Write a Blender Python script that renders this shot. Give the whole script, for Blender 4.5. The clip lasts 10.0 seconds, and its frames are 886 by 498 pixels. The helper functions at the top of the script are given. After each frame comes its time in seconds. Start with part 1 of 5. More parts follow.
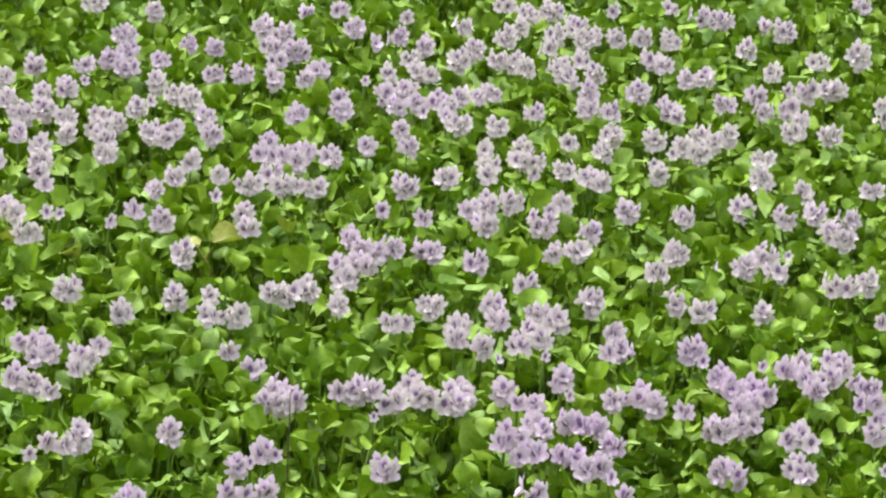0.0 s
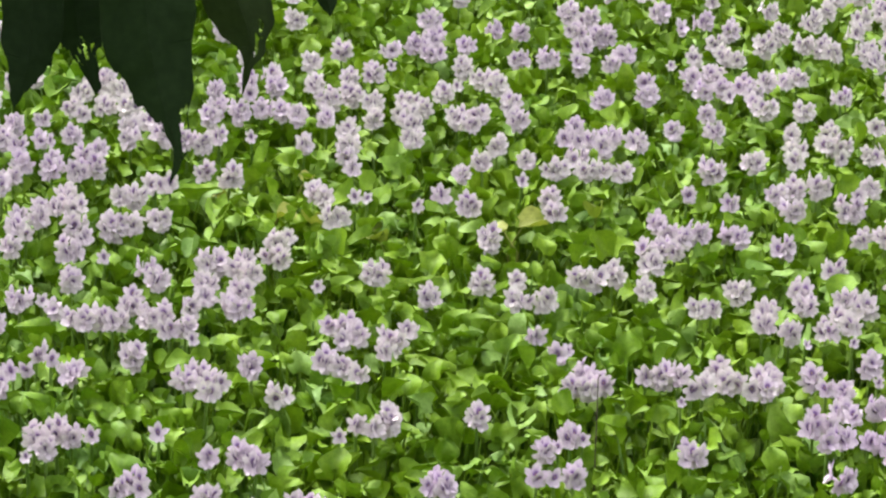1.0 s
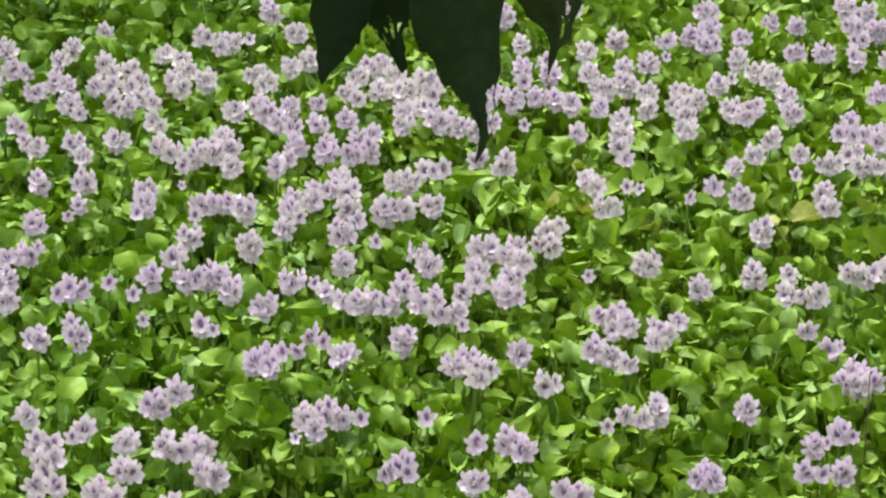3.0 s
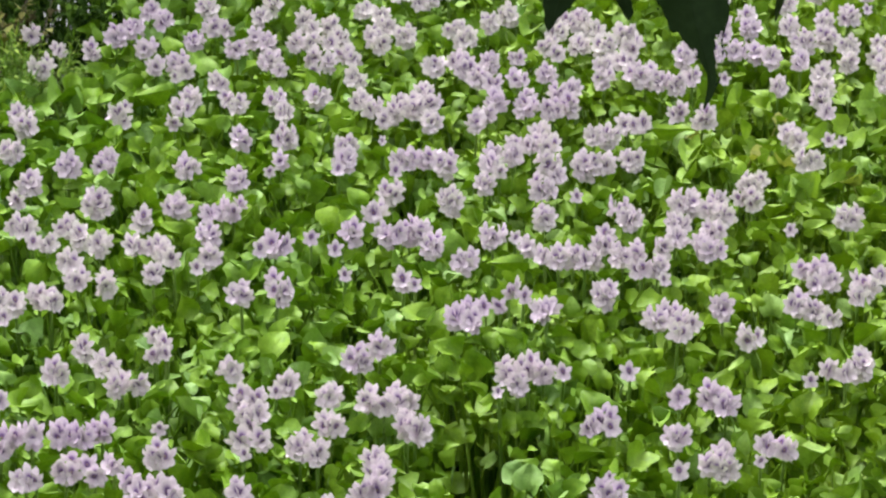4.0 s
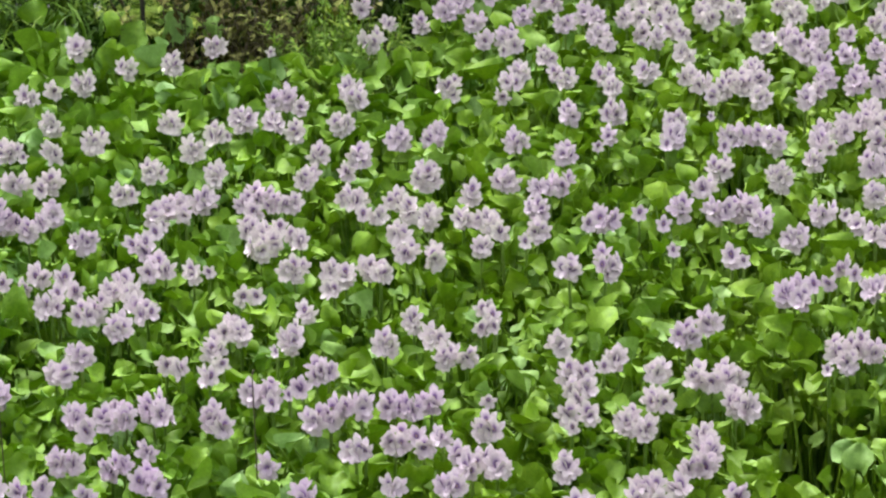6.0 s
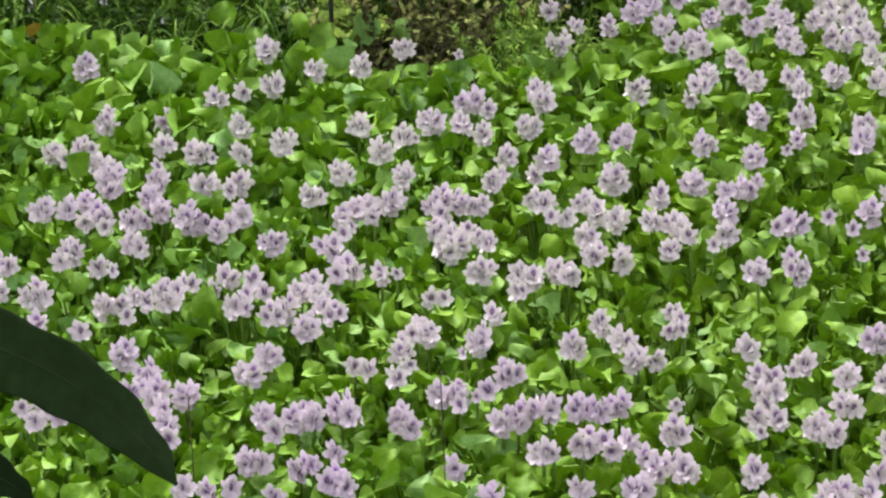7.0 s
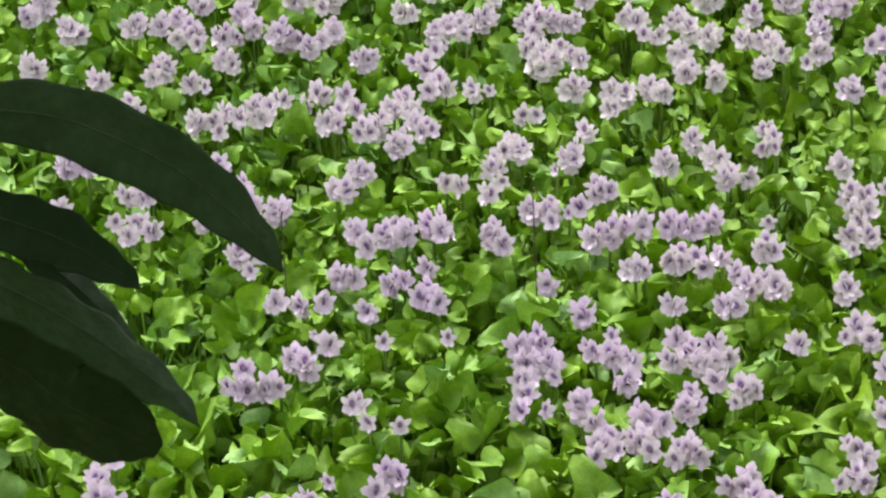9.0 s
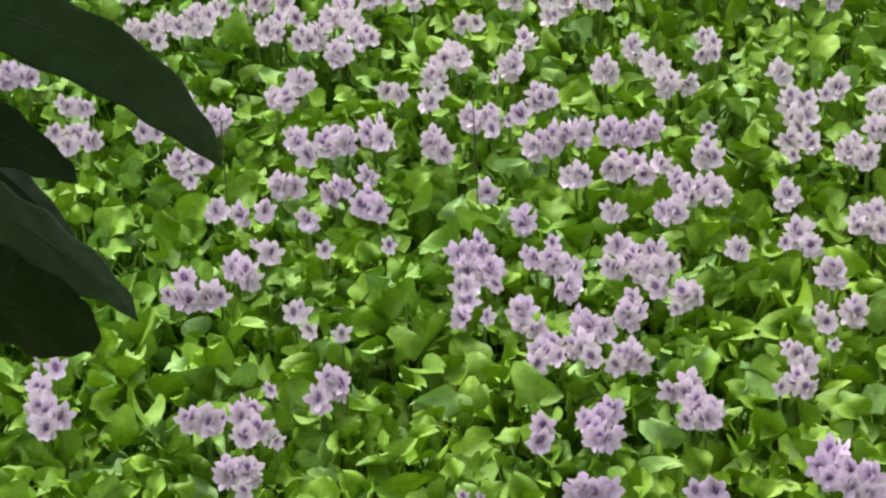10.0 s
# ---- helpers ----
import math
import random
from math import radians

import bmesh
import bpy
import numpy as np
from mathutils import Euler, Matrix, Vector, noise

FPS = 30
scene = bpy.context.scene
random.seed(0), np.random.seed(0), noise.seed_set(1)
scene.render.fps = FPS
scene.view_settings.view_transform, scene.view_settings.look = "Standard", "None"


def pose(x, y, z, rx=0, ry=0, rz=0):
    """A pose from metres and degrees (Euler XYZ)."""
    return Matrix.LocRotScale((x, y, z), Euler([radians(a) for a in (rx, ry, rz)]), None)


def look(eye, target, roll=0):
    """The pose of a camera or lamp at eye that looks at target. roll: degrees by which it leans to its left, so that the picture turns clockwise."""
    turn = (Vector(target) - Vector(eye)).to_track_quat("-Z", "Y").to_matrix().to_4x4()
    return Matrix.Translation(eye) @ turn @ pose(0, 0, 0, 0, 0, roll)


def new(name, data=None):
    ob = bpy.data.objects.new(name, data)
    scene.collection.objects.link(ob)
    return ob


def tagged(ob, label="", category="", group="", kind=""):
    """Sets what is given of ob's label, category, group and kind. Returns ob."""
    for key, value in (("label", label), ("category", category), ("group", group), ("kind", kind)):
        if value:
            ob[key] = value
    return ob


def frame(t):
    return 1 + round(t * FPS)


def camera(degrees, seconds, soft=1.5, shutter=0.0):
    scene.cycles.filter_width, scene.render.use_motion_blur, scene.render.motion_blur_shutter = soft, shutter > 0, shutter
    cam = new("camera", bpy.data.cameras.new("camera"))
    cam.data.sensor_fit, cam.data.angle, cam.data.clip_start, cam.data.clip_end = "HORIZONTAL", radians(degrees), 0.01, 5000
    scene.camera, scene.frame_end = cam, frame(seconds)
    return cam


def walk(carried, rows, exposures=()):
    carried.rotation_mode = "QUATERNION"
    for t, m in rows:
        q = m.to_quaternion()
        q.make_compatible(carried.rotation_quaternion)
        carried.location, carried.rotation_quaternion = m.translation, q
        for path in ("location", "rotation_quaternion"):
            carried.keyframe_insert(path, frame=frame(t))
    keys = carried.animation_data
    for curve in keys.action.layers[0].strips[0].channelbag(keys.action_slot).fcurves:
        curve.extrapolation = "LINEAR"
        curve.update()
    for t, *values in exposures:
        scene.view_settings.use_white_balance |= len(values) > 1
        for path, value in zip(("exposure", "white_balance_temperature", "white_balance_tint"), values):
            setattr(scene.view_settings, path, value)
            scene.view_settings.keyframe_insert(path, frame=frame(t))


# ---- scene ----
cam = camera(15.0, 10.0, soft=2.35)
PATH = [
    (0.0, pose(0.0841, 0.3018, 3.5462, 70.819, -3.510, -14.079)),
    (0.2, pose(0.0781, 0.3030, 3.5454, 70.724, -3.194, -13.091)),
    (0.5, pose(0.0690, 0.3049, 3.5443, 70.495, -2.619, -11.542)),
    (0.8, pose(0.0610, 0.3063, 3.5438, 70.388, -2.210, -10.048)),
    (1.0, pose(0.0557, 0.3073, 3.5434, 70.340, -1.997, -9.265)),
    (1.2, pose(0.0563, 0.3069, 3.5425, 70.339, -2.027, -8.671)),
    (1.5, pose(0.0573, 0.3063, 3.5412, 70.486, -2.081, -8.419)),
    (1.8, pose(0.0507, 0.3071, 3.5405, 70.548, -2.318, -8.389)),
    (2.0, pose(0.0463, 0.3077, 3.5400, 70.515, -2.262, -7.750)),
    (2.2, pose(0.0421, 0.3071, 3.5368, 70.554, -2.257, -7.063)),
    (3.3, pose(0.0299, 0.3097, 3.5398, 69.733, -1.390, -3.749)),
    (3.5, pose(0.0262, 0.3104, 3.5406, 69.551, -1.115, -3.220)),
    (3.8, pose(0.0188, 0.3091, 3.5359, 69.353, -0.743, -2.305)),
    (4.0, pose(0.0139, 0.3082, 3.5328, 69.232, -0.471, -1.555)),
    (4.5, pose(0.0030, 0.3086, 3.5332, 69.042, 0.020, 0.014)),
    (5.0, pose(-0.0056, 0.3082, 3.5322, 68.893, 0.405, 1.331)),
    (5.2, pose(-0.0084, 0.3080, 3.5320, 68.864, 0.444, 1.813)),
    (5.5, pose(-0.0126, 0.3078, 3.5318, 68.838, 0.572, 2.445)),
    (7.0, pose(-0.0393, 0.3056, 3.5318, 68.934, 1.601, 6.680)),
    (7.2, pose(-0.0422, 0.3052, 3.5319, 68.972, 1.797, 7.256)),
    (7.5, pose(-0.0465, 0.3047, 3.5320, 68.999, 1.860, 7.808)),
    (7.8, pose(-0.0452, 0.3051, 3.5327, 69.034, 1.845, 8.051)),
    (8.0, pose(-0.0444, 0.3054, 3.5331, 69.008, 1.816, 8.010)),
    (8.2, pose(-0.0458, 0.3041, 3.5303, 68.695, 1.758, 7.968)),
    (8.5, pose(-0.0478, 0.3021, 3.5260, 67.581, 1.811, 7.928)),
    (8.8, pose(-0.0475, 0.2995, 3.5199, 66.590, 1.970, 8.250)),
    (9.0, pose(-0.0473, 0.2977, 3.5158, 65.984, 2.000, 8.145)),
    (9.2, pose(-0.0462, 0.2982, 3.5164, 65.598, 2.022, 7.962)),
    (9.5, pose(-0.0446, 0.2989, 3.5172, 65.020, 1.966, 7.623)),
    (9.7, pose(-0.0449, 0.2969, 3.5130, 64.744, 1.987, 7.373)),
    (10.0, pose(-0.0453, 0.2938, 3.5067, 64.458, 1.891, 7.100)),
]
walk(cam, PATH, [(0.0, 1.36), (5.0, 1.35), (7.0, 1.33), (8.0, 1.37), (8.5, 1.38), (9.0, 1.36), (9.5, 1.31), (10.0, 1.28)])

# world, sun and sky: an overcast day
world = bpy.data.worlds.new("overcast_sky")
scene.world = world
world.use_nodes = True
wn = world.node_tree
sky = wn.nodes.new("ShaderNodeTexSky")
sky.sky_type = "NISHITA"
sky.sun_disc = False
sky.sun_elevation, sky.sun_rotation = radians(58), radians(-25)
sky.air_density, sky.dust_density, sky.ozone_density = 1.0, 5.0, 1.0
cloud = wn.nodes.new("ShaderNodeHueSaturation")
cloud.inputs["Saturation"].default_value = 0.18
wn.links.new(sky.outputs[0], cloud.inputs["Color"])
wn.links.new(cloud.outputs[0], wn.nodes["Background"].inputs[0])
wn.nodes["Background"].inputs[1].default_value = 0.18
sun_data = bpy.data.lights.new("sun", "SUN")
sun_data.energy, sun_data.angle, sun_data.color = 0.45, radians(60), (1.0, 0.96, 0.9)
sun = new("sun", sun_data)
sun.matrix_world = look((-8, 14, 24), (0, 7, 0))


# ---- materials ----
def material(name):
    m = bpy.data.materials.new(name)
    m.use_nodes = True
    return m, m.node_tree.nodes, m.node_tree.links, m.node_tree.nodes["Principled BSDF"]


def ramp(nodes, links, fac, stops):
    r = nodes.new("ShaderNodeValToRGB")
    while len(r.color_ramp.elements) < len(stops):
        r.color_ramp.elements.new(0.5)
    for e, (at, c) in zip(r.color_ramp.elements, stops):
        e.position, e.color = at, (*c, 1)
    links.new(fac, r.inputs[0])
    return r.outputs[0]


def math_node(nodes, links, op, a, b):
    n = nodes.new("ShaderNodeMath")
    n.operation = op
    for i, v in enumerate((a, b)):
        if isinstance(v, (int, float)):
            n.inputs[i].default_value = v
        else:
            links.new(v, n.inputs[i])
    return n.outputs[0]


def each_piece(nodes, links):
    """A random number for each leaf, whether it is joined or an object of its own."""
    island = nodes.new("ShaderNodeNewGeometry").outputs["Random Per Island"]
    own = nodes.new("ShaderNodeObjectInfo").outputs["Random"]
    return math_node(nodes, links, "FRACT", math_node(nodes, links, "ADD", island, own), 0.0)


def noise_tex(nodes, links, scale, detail=3.0, coords="Object"):
    tc = nodes.new("ShaderNodeTexCoord")
    n = nodes.new("ShaderNodeTexNoise")
    n.inputs["Scale"].default_value, n.inputs["Detail"].default_value = scale, detail
    if coords == "Position":
        links.new(nodes.new("ShaderNodeNewGeometry").outputs["Position"], n.inputs["Vector"])
    else:
        links.new(tc.outputs[coords], n.inputs["Vector"])
    return n.outputs["Fac"]


def bump(nodes, links, bsdf, height, strength, distance):
    b = nodes.new("ShaderNodeBump")
    b.inputs["Strength"].default_value, b.inputs["Distance"].default_value = strength, distance
    links.new(height, b.inputs["Height"])
    links.new(b.outputs[0], bsdf.inputs["Normal"])


def mix_colour(nodes, links, fac, a, b, mode="MIX"):
    m = nodes.new("ShaderNodeMix")
    m.data_type, m.blend_type = "RGBA", mode
    for sock, v in ((m.inputs[0], fac), (m.inputs[6], a), (m.inputs[7], b)):
        if isinstance(v, (int, float)):
            sock.default_value = v
        elif isinstance(v, tuple):
            sock.default_value = (*v, 1)
        else:
            links.new(v, sock)
    return m.outputs[2]


def leaf_material(name, stops, rough, glow, patch_scale=3.0, gloss=0.3, drift=False):
    """A leaf: colour by leaf, patches over the mat, fine veins, a little light let through."""
    m, nodes, links, bsdf = material(name)
    own = ramp(nodes, links, each_piece(nodes, links), stops)
    wide = noise_tex(nodes, links, patch_scale, 2.0, "Position")
    tone = ramp(nodes, links, wide, [(0.3, (0.80, 0.86, 0.80)), (0.7, (1.14, 1.07, 1.02))])
    colour = mix_colour(nodes, links, 1.0, own, tone, "MULTIPLY")
    if drift:
        # the stand yellows little by little along the pond
        along = nodes.new("ShaderNodeSeparateXYZ")
        links.new(nodes.new("ShaderNodeNewGeometry").outputs["Position"], along.inputs[0])
        share = math_node(nodes, links, "MULTIPLY_ADD", along.outputs[0], 0.25)
        colour = mix_colour(nodes, links, 1.0, colour, ramp(nodes, links, share, [(0.1, (0.92, 1.02, 1.04)), (0.8, (1.015, 1.0, 0.86))]), "MULTIPLY")
    fine = noise_tex(nodes, links, 60.0, 3.0, "Position")
    colour = mix_colour(nodes, links, 1.0, colour, ramp(nodes, links, fine, [(0.3, (0.84, 0.87, 0.80)), (0.7, (1.12, 1.09, 1.14))]), "MULTIPLY")
    blot = noise_tex(nodes, links, 21.0, 2.0, "Position")
    colour = mix_colour(nodes, links, 1.0, colour, ramp(nodes, links, blot, [(0.32, (0.78, 0.84, 0.70)), (0.68, (1.12, 1.10, 1.25))]), "MULTIPLY")
    grain = noise_tex(nodes, links, 170.0, 2.0, "Position")
    colour = mix_colour(nodes, links, 1.0, colour, ramp(nodes, links, grain, [(0.3, (0.84, 0.86, 0.82)), (0.7, (1.14, 1.12, 1.14))]), "MULTIPLY")
    links.new(colour, bsdf.inputs["Base Color"])
    bsdf.inputs["Roughness"].default_value = rough
    bsdf.inputs["Specular IOR Level"].default_value = gloss
    bump(nodes, links, bsdf, fine, 0.45, 0.005)
    through_leaf = nodes.new("ShaderNodeBsdfTranslucent")
    links.new(mix_colour(nodes, links, 1.0, colour, (1.10, 1.20, 0.45), "MULTIPLY"), through_leaf.inputs[0])
    mix = nodes.new("ShaderNodeMixShader")
    mix.inputs[0].default_value = glow
    links.new(bsdf.outputs[0], mix.inputs[1])
    links.new(through_leaf.outputs[0], mix.inputs[2])
    links.new(mix.outputs[0], nodes["Material Output"].inputs[0])
    return m


GREENS = [(0.0, (0.116, 0.214, 0.008)), (0.3, (0.150, 0.270, 0.010)), (0.6, (0.174, 0.301, 0.012)), (0.84, (0.182, 0.312, 0.036)), (1.0, (0.212, 0.345, 0.105))]
MAT_LEAF = leaf_material("hyacinth_leaf", GREENS, 0.52, 0.08, gloss=0.28, drift=True)
MAT_YELLOW = leaf_material("yellowed_leaf", [(0.0, (0.24, 0.30, 0.05)), (1.0, (0.36, 0.38, 0.11))], 0.5, 0.2)
MAT_ORANGE = leaf_material("browned_leaf", [(0.0, (0.24, 0.16, 0.03)), (1.0, (0.28, 0.19, 0.04))], 0.6, 0.2)
MAT_STALK = leaf_material("hyacinth_stalk", [(0.0, (0.12, 0.22, 0.03)), (1.0, (0.18, 0.28, 0.06))], 0.45, 0.1)
# Weed greens set darker: the shade at the far edge is in them.
MAT_WEED = leaf_material("shaded_weed_leaf", [(0.0, (0.014, 0.036, 0.004)), (0.6, (0.030, 0.068, 0.007)), (1.0, (0.085, 0.16, 0.020))], 0.65, 0.2, gloss=0.06)
MAT_GRASS = leaf_material("grass_blade", [(0.0, (0.05, 0.12, 0.010)), (0.6, (0.10, 0.20, 0.020)), (1.0, (0.20, 0.32, 0.055))], 0.5, 0.2, gloss=0.14)
MAT_CREEPER = leaf_material("creeper_leaf", [(0.0, (0.070, 0.15, 0.012)), (0.7, (0.145, 0.26, 0.026)), (1.0, (0.27, 0.37, 0.06))], 0.55, 0.2, gloss=0.12)
MAT_FERN = leaf_material("fern_leaf", [(0.0, (0.14, 0.24, 0.022)), (1.0, (0.34, 0.44, 0.08))], 0.55, 0.25, gloss=0.15)
MAT_DEAD = leaf_material("withered_leaf", [(0.0, (0.024, 0.021, 0.008)), (0.42, (0.042, 0.041, 0.010)), (0.7, (0.100, 0.102, 0.028)), (1.0, (0.28, 0.31, 0.10))], 0.85, 0.1, gloss=0.1)
# Dark green taken near black: the tree's shade is partly in this colour.
MAT_TREE_LEAF = leaf_material("shaded_tree_leaf", [(0.0, (0.014, 0.030, 0.008)), (1.0, (0.020, 0.043, 0.011))], 0.5, 0.05, gloss=0.08)
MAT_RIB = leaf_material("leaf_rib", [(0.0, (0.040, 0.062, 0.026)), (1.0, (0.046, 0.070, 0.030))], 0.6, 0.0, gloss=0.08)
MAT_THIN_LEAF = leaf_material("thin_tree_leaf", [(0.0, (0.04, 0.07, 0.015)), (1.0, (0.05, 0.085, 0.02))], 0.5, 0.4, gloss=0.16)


def petal_material():
    """Pale lilac petals; the banner petal has a violet blotch with a yellow eye, laid out by its UVs."""
    m, nodes, links, bsdf = material("lilac_petal")
    uv = nodes.new("ShaderNodeTexCoord").outputs["UV"]
    length = nodes.new("ShaderNodeVectorMath")
    length.operation = "LENGTH"
    shift = nodes.new("ShaderNodeVectorMath")
    shift.operation = "SUBTRACT"
    shift.inputs[1].default_value = (0.5, 0.5, 0)
    links.new(uv, shift.inputs[0])
    links.new(shift.outputs[0], length.inputs[0])
    blotch = ramp(nodes, links, length.outputs["Value"], [(0.03, (0.36, 0.27, 0.16)), (0.06, (0.19, 0.12, 0.26)), (0.13, (0.18, 0.11, 0.26)), (0.19, (0.45, 0.365, 0.51)), (0.30, (0.67, 0.612, 0.655)), (0.43, (0.755, 0.712, 0.722))])
    own = ramp(nodes, links, each_piece(nodes, links), [(0.0, (0.92, 0.89, 0.93)), (0.5, (1.0, 0.98, 1.0)), (1.0, (1.06, 1.05, 1.05))])
    colour = mix_colour(nodes, links, 1.0, blotch, own, "MULTIPLY")
    stand = noise_tex(nodes, links, 1.6, 2.0, "Position")
    colour = mix_colour(nodes, links, 1.0, colour, ramp(nodes, links, stand, [(0.36, (0.98, 0.92, 1.02)), (0.6, (1.02, 1.03, 0.99))]), "MULTIPLY")
    # tint by distance: more lilac near the bank, paler farther out
    out = nodes.new("ShaderNodeSeparateXYZ")
    links.new(nodes.new("ShaderNodeNewGeometry").outputs["Position"], out.inputs[0])
    share = math_node(nodes, links, "MULTIPLY", out.outputs[1], 0.1)
    colour = mix_colour(nodes, links, 1.0, colour, ramp(nodes, links, share, [(0.55, (1.0, 0.93, 1.04)), (0.9, (1.01, 1.01, 0.985))]), "MULTIPLY")
    fine = noise_tex(nodes, links, 140.0, 2.0, "Position")
    colour = mix_colour(nodes, links, 1.0, colour, ramp(nodes, links, fine, [(0.3, (0.88, 0.86, 0.9)), (0.7, (1.06, 1.06, 1.06))]), "MULTIPLY")
    links.new(colour, bsdf.inputs["Base Color"])
    bsdf.inputs["Roughness"].default_value = 0.65
    bsdf.inputs["Specular IOR Level"].default_value = 0.2
    let = nodes.new("ShaderNodeBsdfTranslucent")
    links.new(colour, let.inputs[0])
    mix = nodes.new("ShaderNodeMixShader")
    mix.inputs[0].default_value = 0.16
    links.new(bsdf.outputs[0], mix.inputs[1])
    links.new(let.outputs[0], mix.inputs[2])
    links.new(mix.outputs[0], nodes["Material Output"].inputs[0])
    return m


MAT_PETAL = petal_material()


def plain_material(name, stops, scale, rough, relief=0.4, distance=0.01):
    m, nodes, links, bsdf = material(name)
    n = noise_tex(nodes, links, scale, 6.0, "Position")
    links.new(ramp(nodes, links, n, stops), bsdf.inputs["Base Color"])
    bsdf.inputs["Roughness"].default_value = rough
    bump(nodes, links, bsdf, n, relief, distance)
    return m


MAT_SOIL = plain_material("grassy_soil", [(0.3, (0.05, 0.055, 0.02)), (0.55, (0.09, 0.10, 0.03)), (0.75, (0.13, 0.10, 0.06))], 2.5, 0.9)
MAT_BARK = plain_material("bark", [(0.3, (0.06, 0.045, 0.03)), (0.7, (0.16, 0.13, 0.10))], 22.0, 0.85, 0.8, 0.02)
MAT_STICK = plain_material("dark_stick", [(0.3, (0.012, 0.011, 0.008)), (0.7, (0.030, 0.026, 0.018))], 40.0, 0.8)
MAT_TWIG = plain_material("dry_twig", [(0.3, (0.045, 0.036, 0.02)), (0.7, (0.095, 0.078, 0.042))], 60.0, 0.8)
MAT_WATER = plain_material("pond_water", [(0.3, (0.010, 0.014, 0.006)), (0.7, (0.018, 0.022, 0.010))], 3.0, 0.08, 0.1, 0.01)


# ---- mesh helpers ----
def mesh_from(name, verts, faces, mats, slots=None, uvs=None, smooth=True):
    me = bpy.data.meshes.new(name)
    me.from_pydata(np.asarray(verts).tolist(), [], faces if isinstance(faces, list) else faces.tolist())
    for m in mats:
        me.materials.append(m)
    if slots is not None:
        me.polygons.foreach_set("material_index", np.asarray(slots, dtype=np.int32))
    if smooth:
        me.polygons.foreach_set("use_smooth", np.ones(len(me.polygons), dtype=bool))
    if uvs is not None:
        layer = me.uv_layers.new(name="UVMap")
        loops = np.empty(len(me.loops), dtype=np.int32)
        me.loops.foreach_get("vertex_index", loops)
        layer.data.foreach_set("uv", np.asarray(uvs, dtype=np.float32)[loops].ravel())
    me.update()
    return me


def part(name, me, parent, label=""):
    ob = new(name, me)
    ob.parent = parent
    if label:
        tagged(ob, label)
    return ob


def grid_faces(rows, cols, start=0):
    return [(start + r * cols + c, start + r * cols + c + 1, start + (r + 1) * cols + c + 1, start + (r + 1) * cols + c) for r in range(rows - 1) for c in range(cols - 1)]


def tube(points, radii, sides=6):
    """Verts and quads of a tapered tube along points."""
    pts = [Vector(p) for p in points]
    verts, faces = [], []
    for i, p in enumerate(pts):
        d = (pts[min(i + 1, len(pts) - 1)] - pts[max(i - 1, 0)]).normalized()
        a = d.cross(Vector((0.31, 0.87, 0.22))).normalized()
        b = d.cross(a)
        for k in range(sides):
            g = 2 * math.pi * k / sides
            verts.append(p + radii[i] * (math.cos(g) * a + math.sin(g) * b))
    for i in range(len(pts) - 1):
        for k in range(sides):
            faces.append((i * sides + k, i * sides + (k + 1) % sides, (i + 1) * sides + (k + 1) % sides, (i + 1) * sides + k))
    faces.append(tuple(range(sides - 1, -1, -1)))
    faces.append(tuple(range((len(pts) - 1) * sides, len(pts) * sides)))
    return [tuple(v) for v in verts], faces


# ---- ground and water ----
def ground_height(x, y):
    """The bank under the tree, the pond's bed and the far shore."""
    near = min(1.0, max(0.0, (4.2 - y) / 3.4))
    far = min(1.0, max(0.0, (y - 17.0) / 6.0))
    side = min(1.0, max(0.0, (abs(x) - 14.0) / 5.0))
    up = max(near * near * (3 - 2 * near) * 2.55, far * 1.0, side * 1.0)
    return -0.6 + up + 0.05 * noise.noise((x * 0.6, y * 0.6, 0.3))


def axis(step, near, far_end):
    fine = list(np.arange(-near, near + 1e-6, step))
    out, d, s = [], near, step
    while d < far_end:
        s *= 1.35
        d += s
        out.append(d)
    return [-v for v in reversed(out)] + fine + out


xs, ys = axis(0.6, 24, 1500), [v + 8 for v in axis(0.6, 20, 1500)]
ground = new("ground", mesh_from("ground", [(x, y, ground_height(x, y)) for y in ys for x in xs], grid_faces(len(ys), len(xs)), [MAT_SOIL]))
tagged(ground, "grassy brown soil of the pond bank and bed", "ground", kind="structure")
wx, wy = np.linspace(-17.5, 17.5, 36), np.linspace(2.0, 22.0, 21)
water = new("water", mesh_from("water", [(x, y, 0.0) for y in wy for x in wx], grid_faces(len(wy), len(wx)), [MAT_WATER]))
tagged(water, "dark still pond water between the floating plants", "water", kind="structure")


# ---- water hyacinth ----
FLOWER_HEIGHT = 0.45


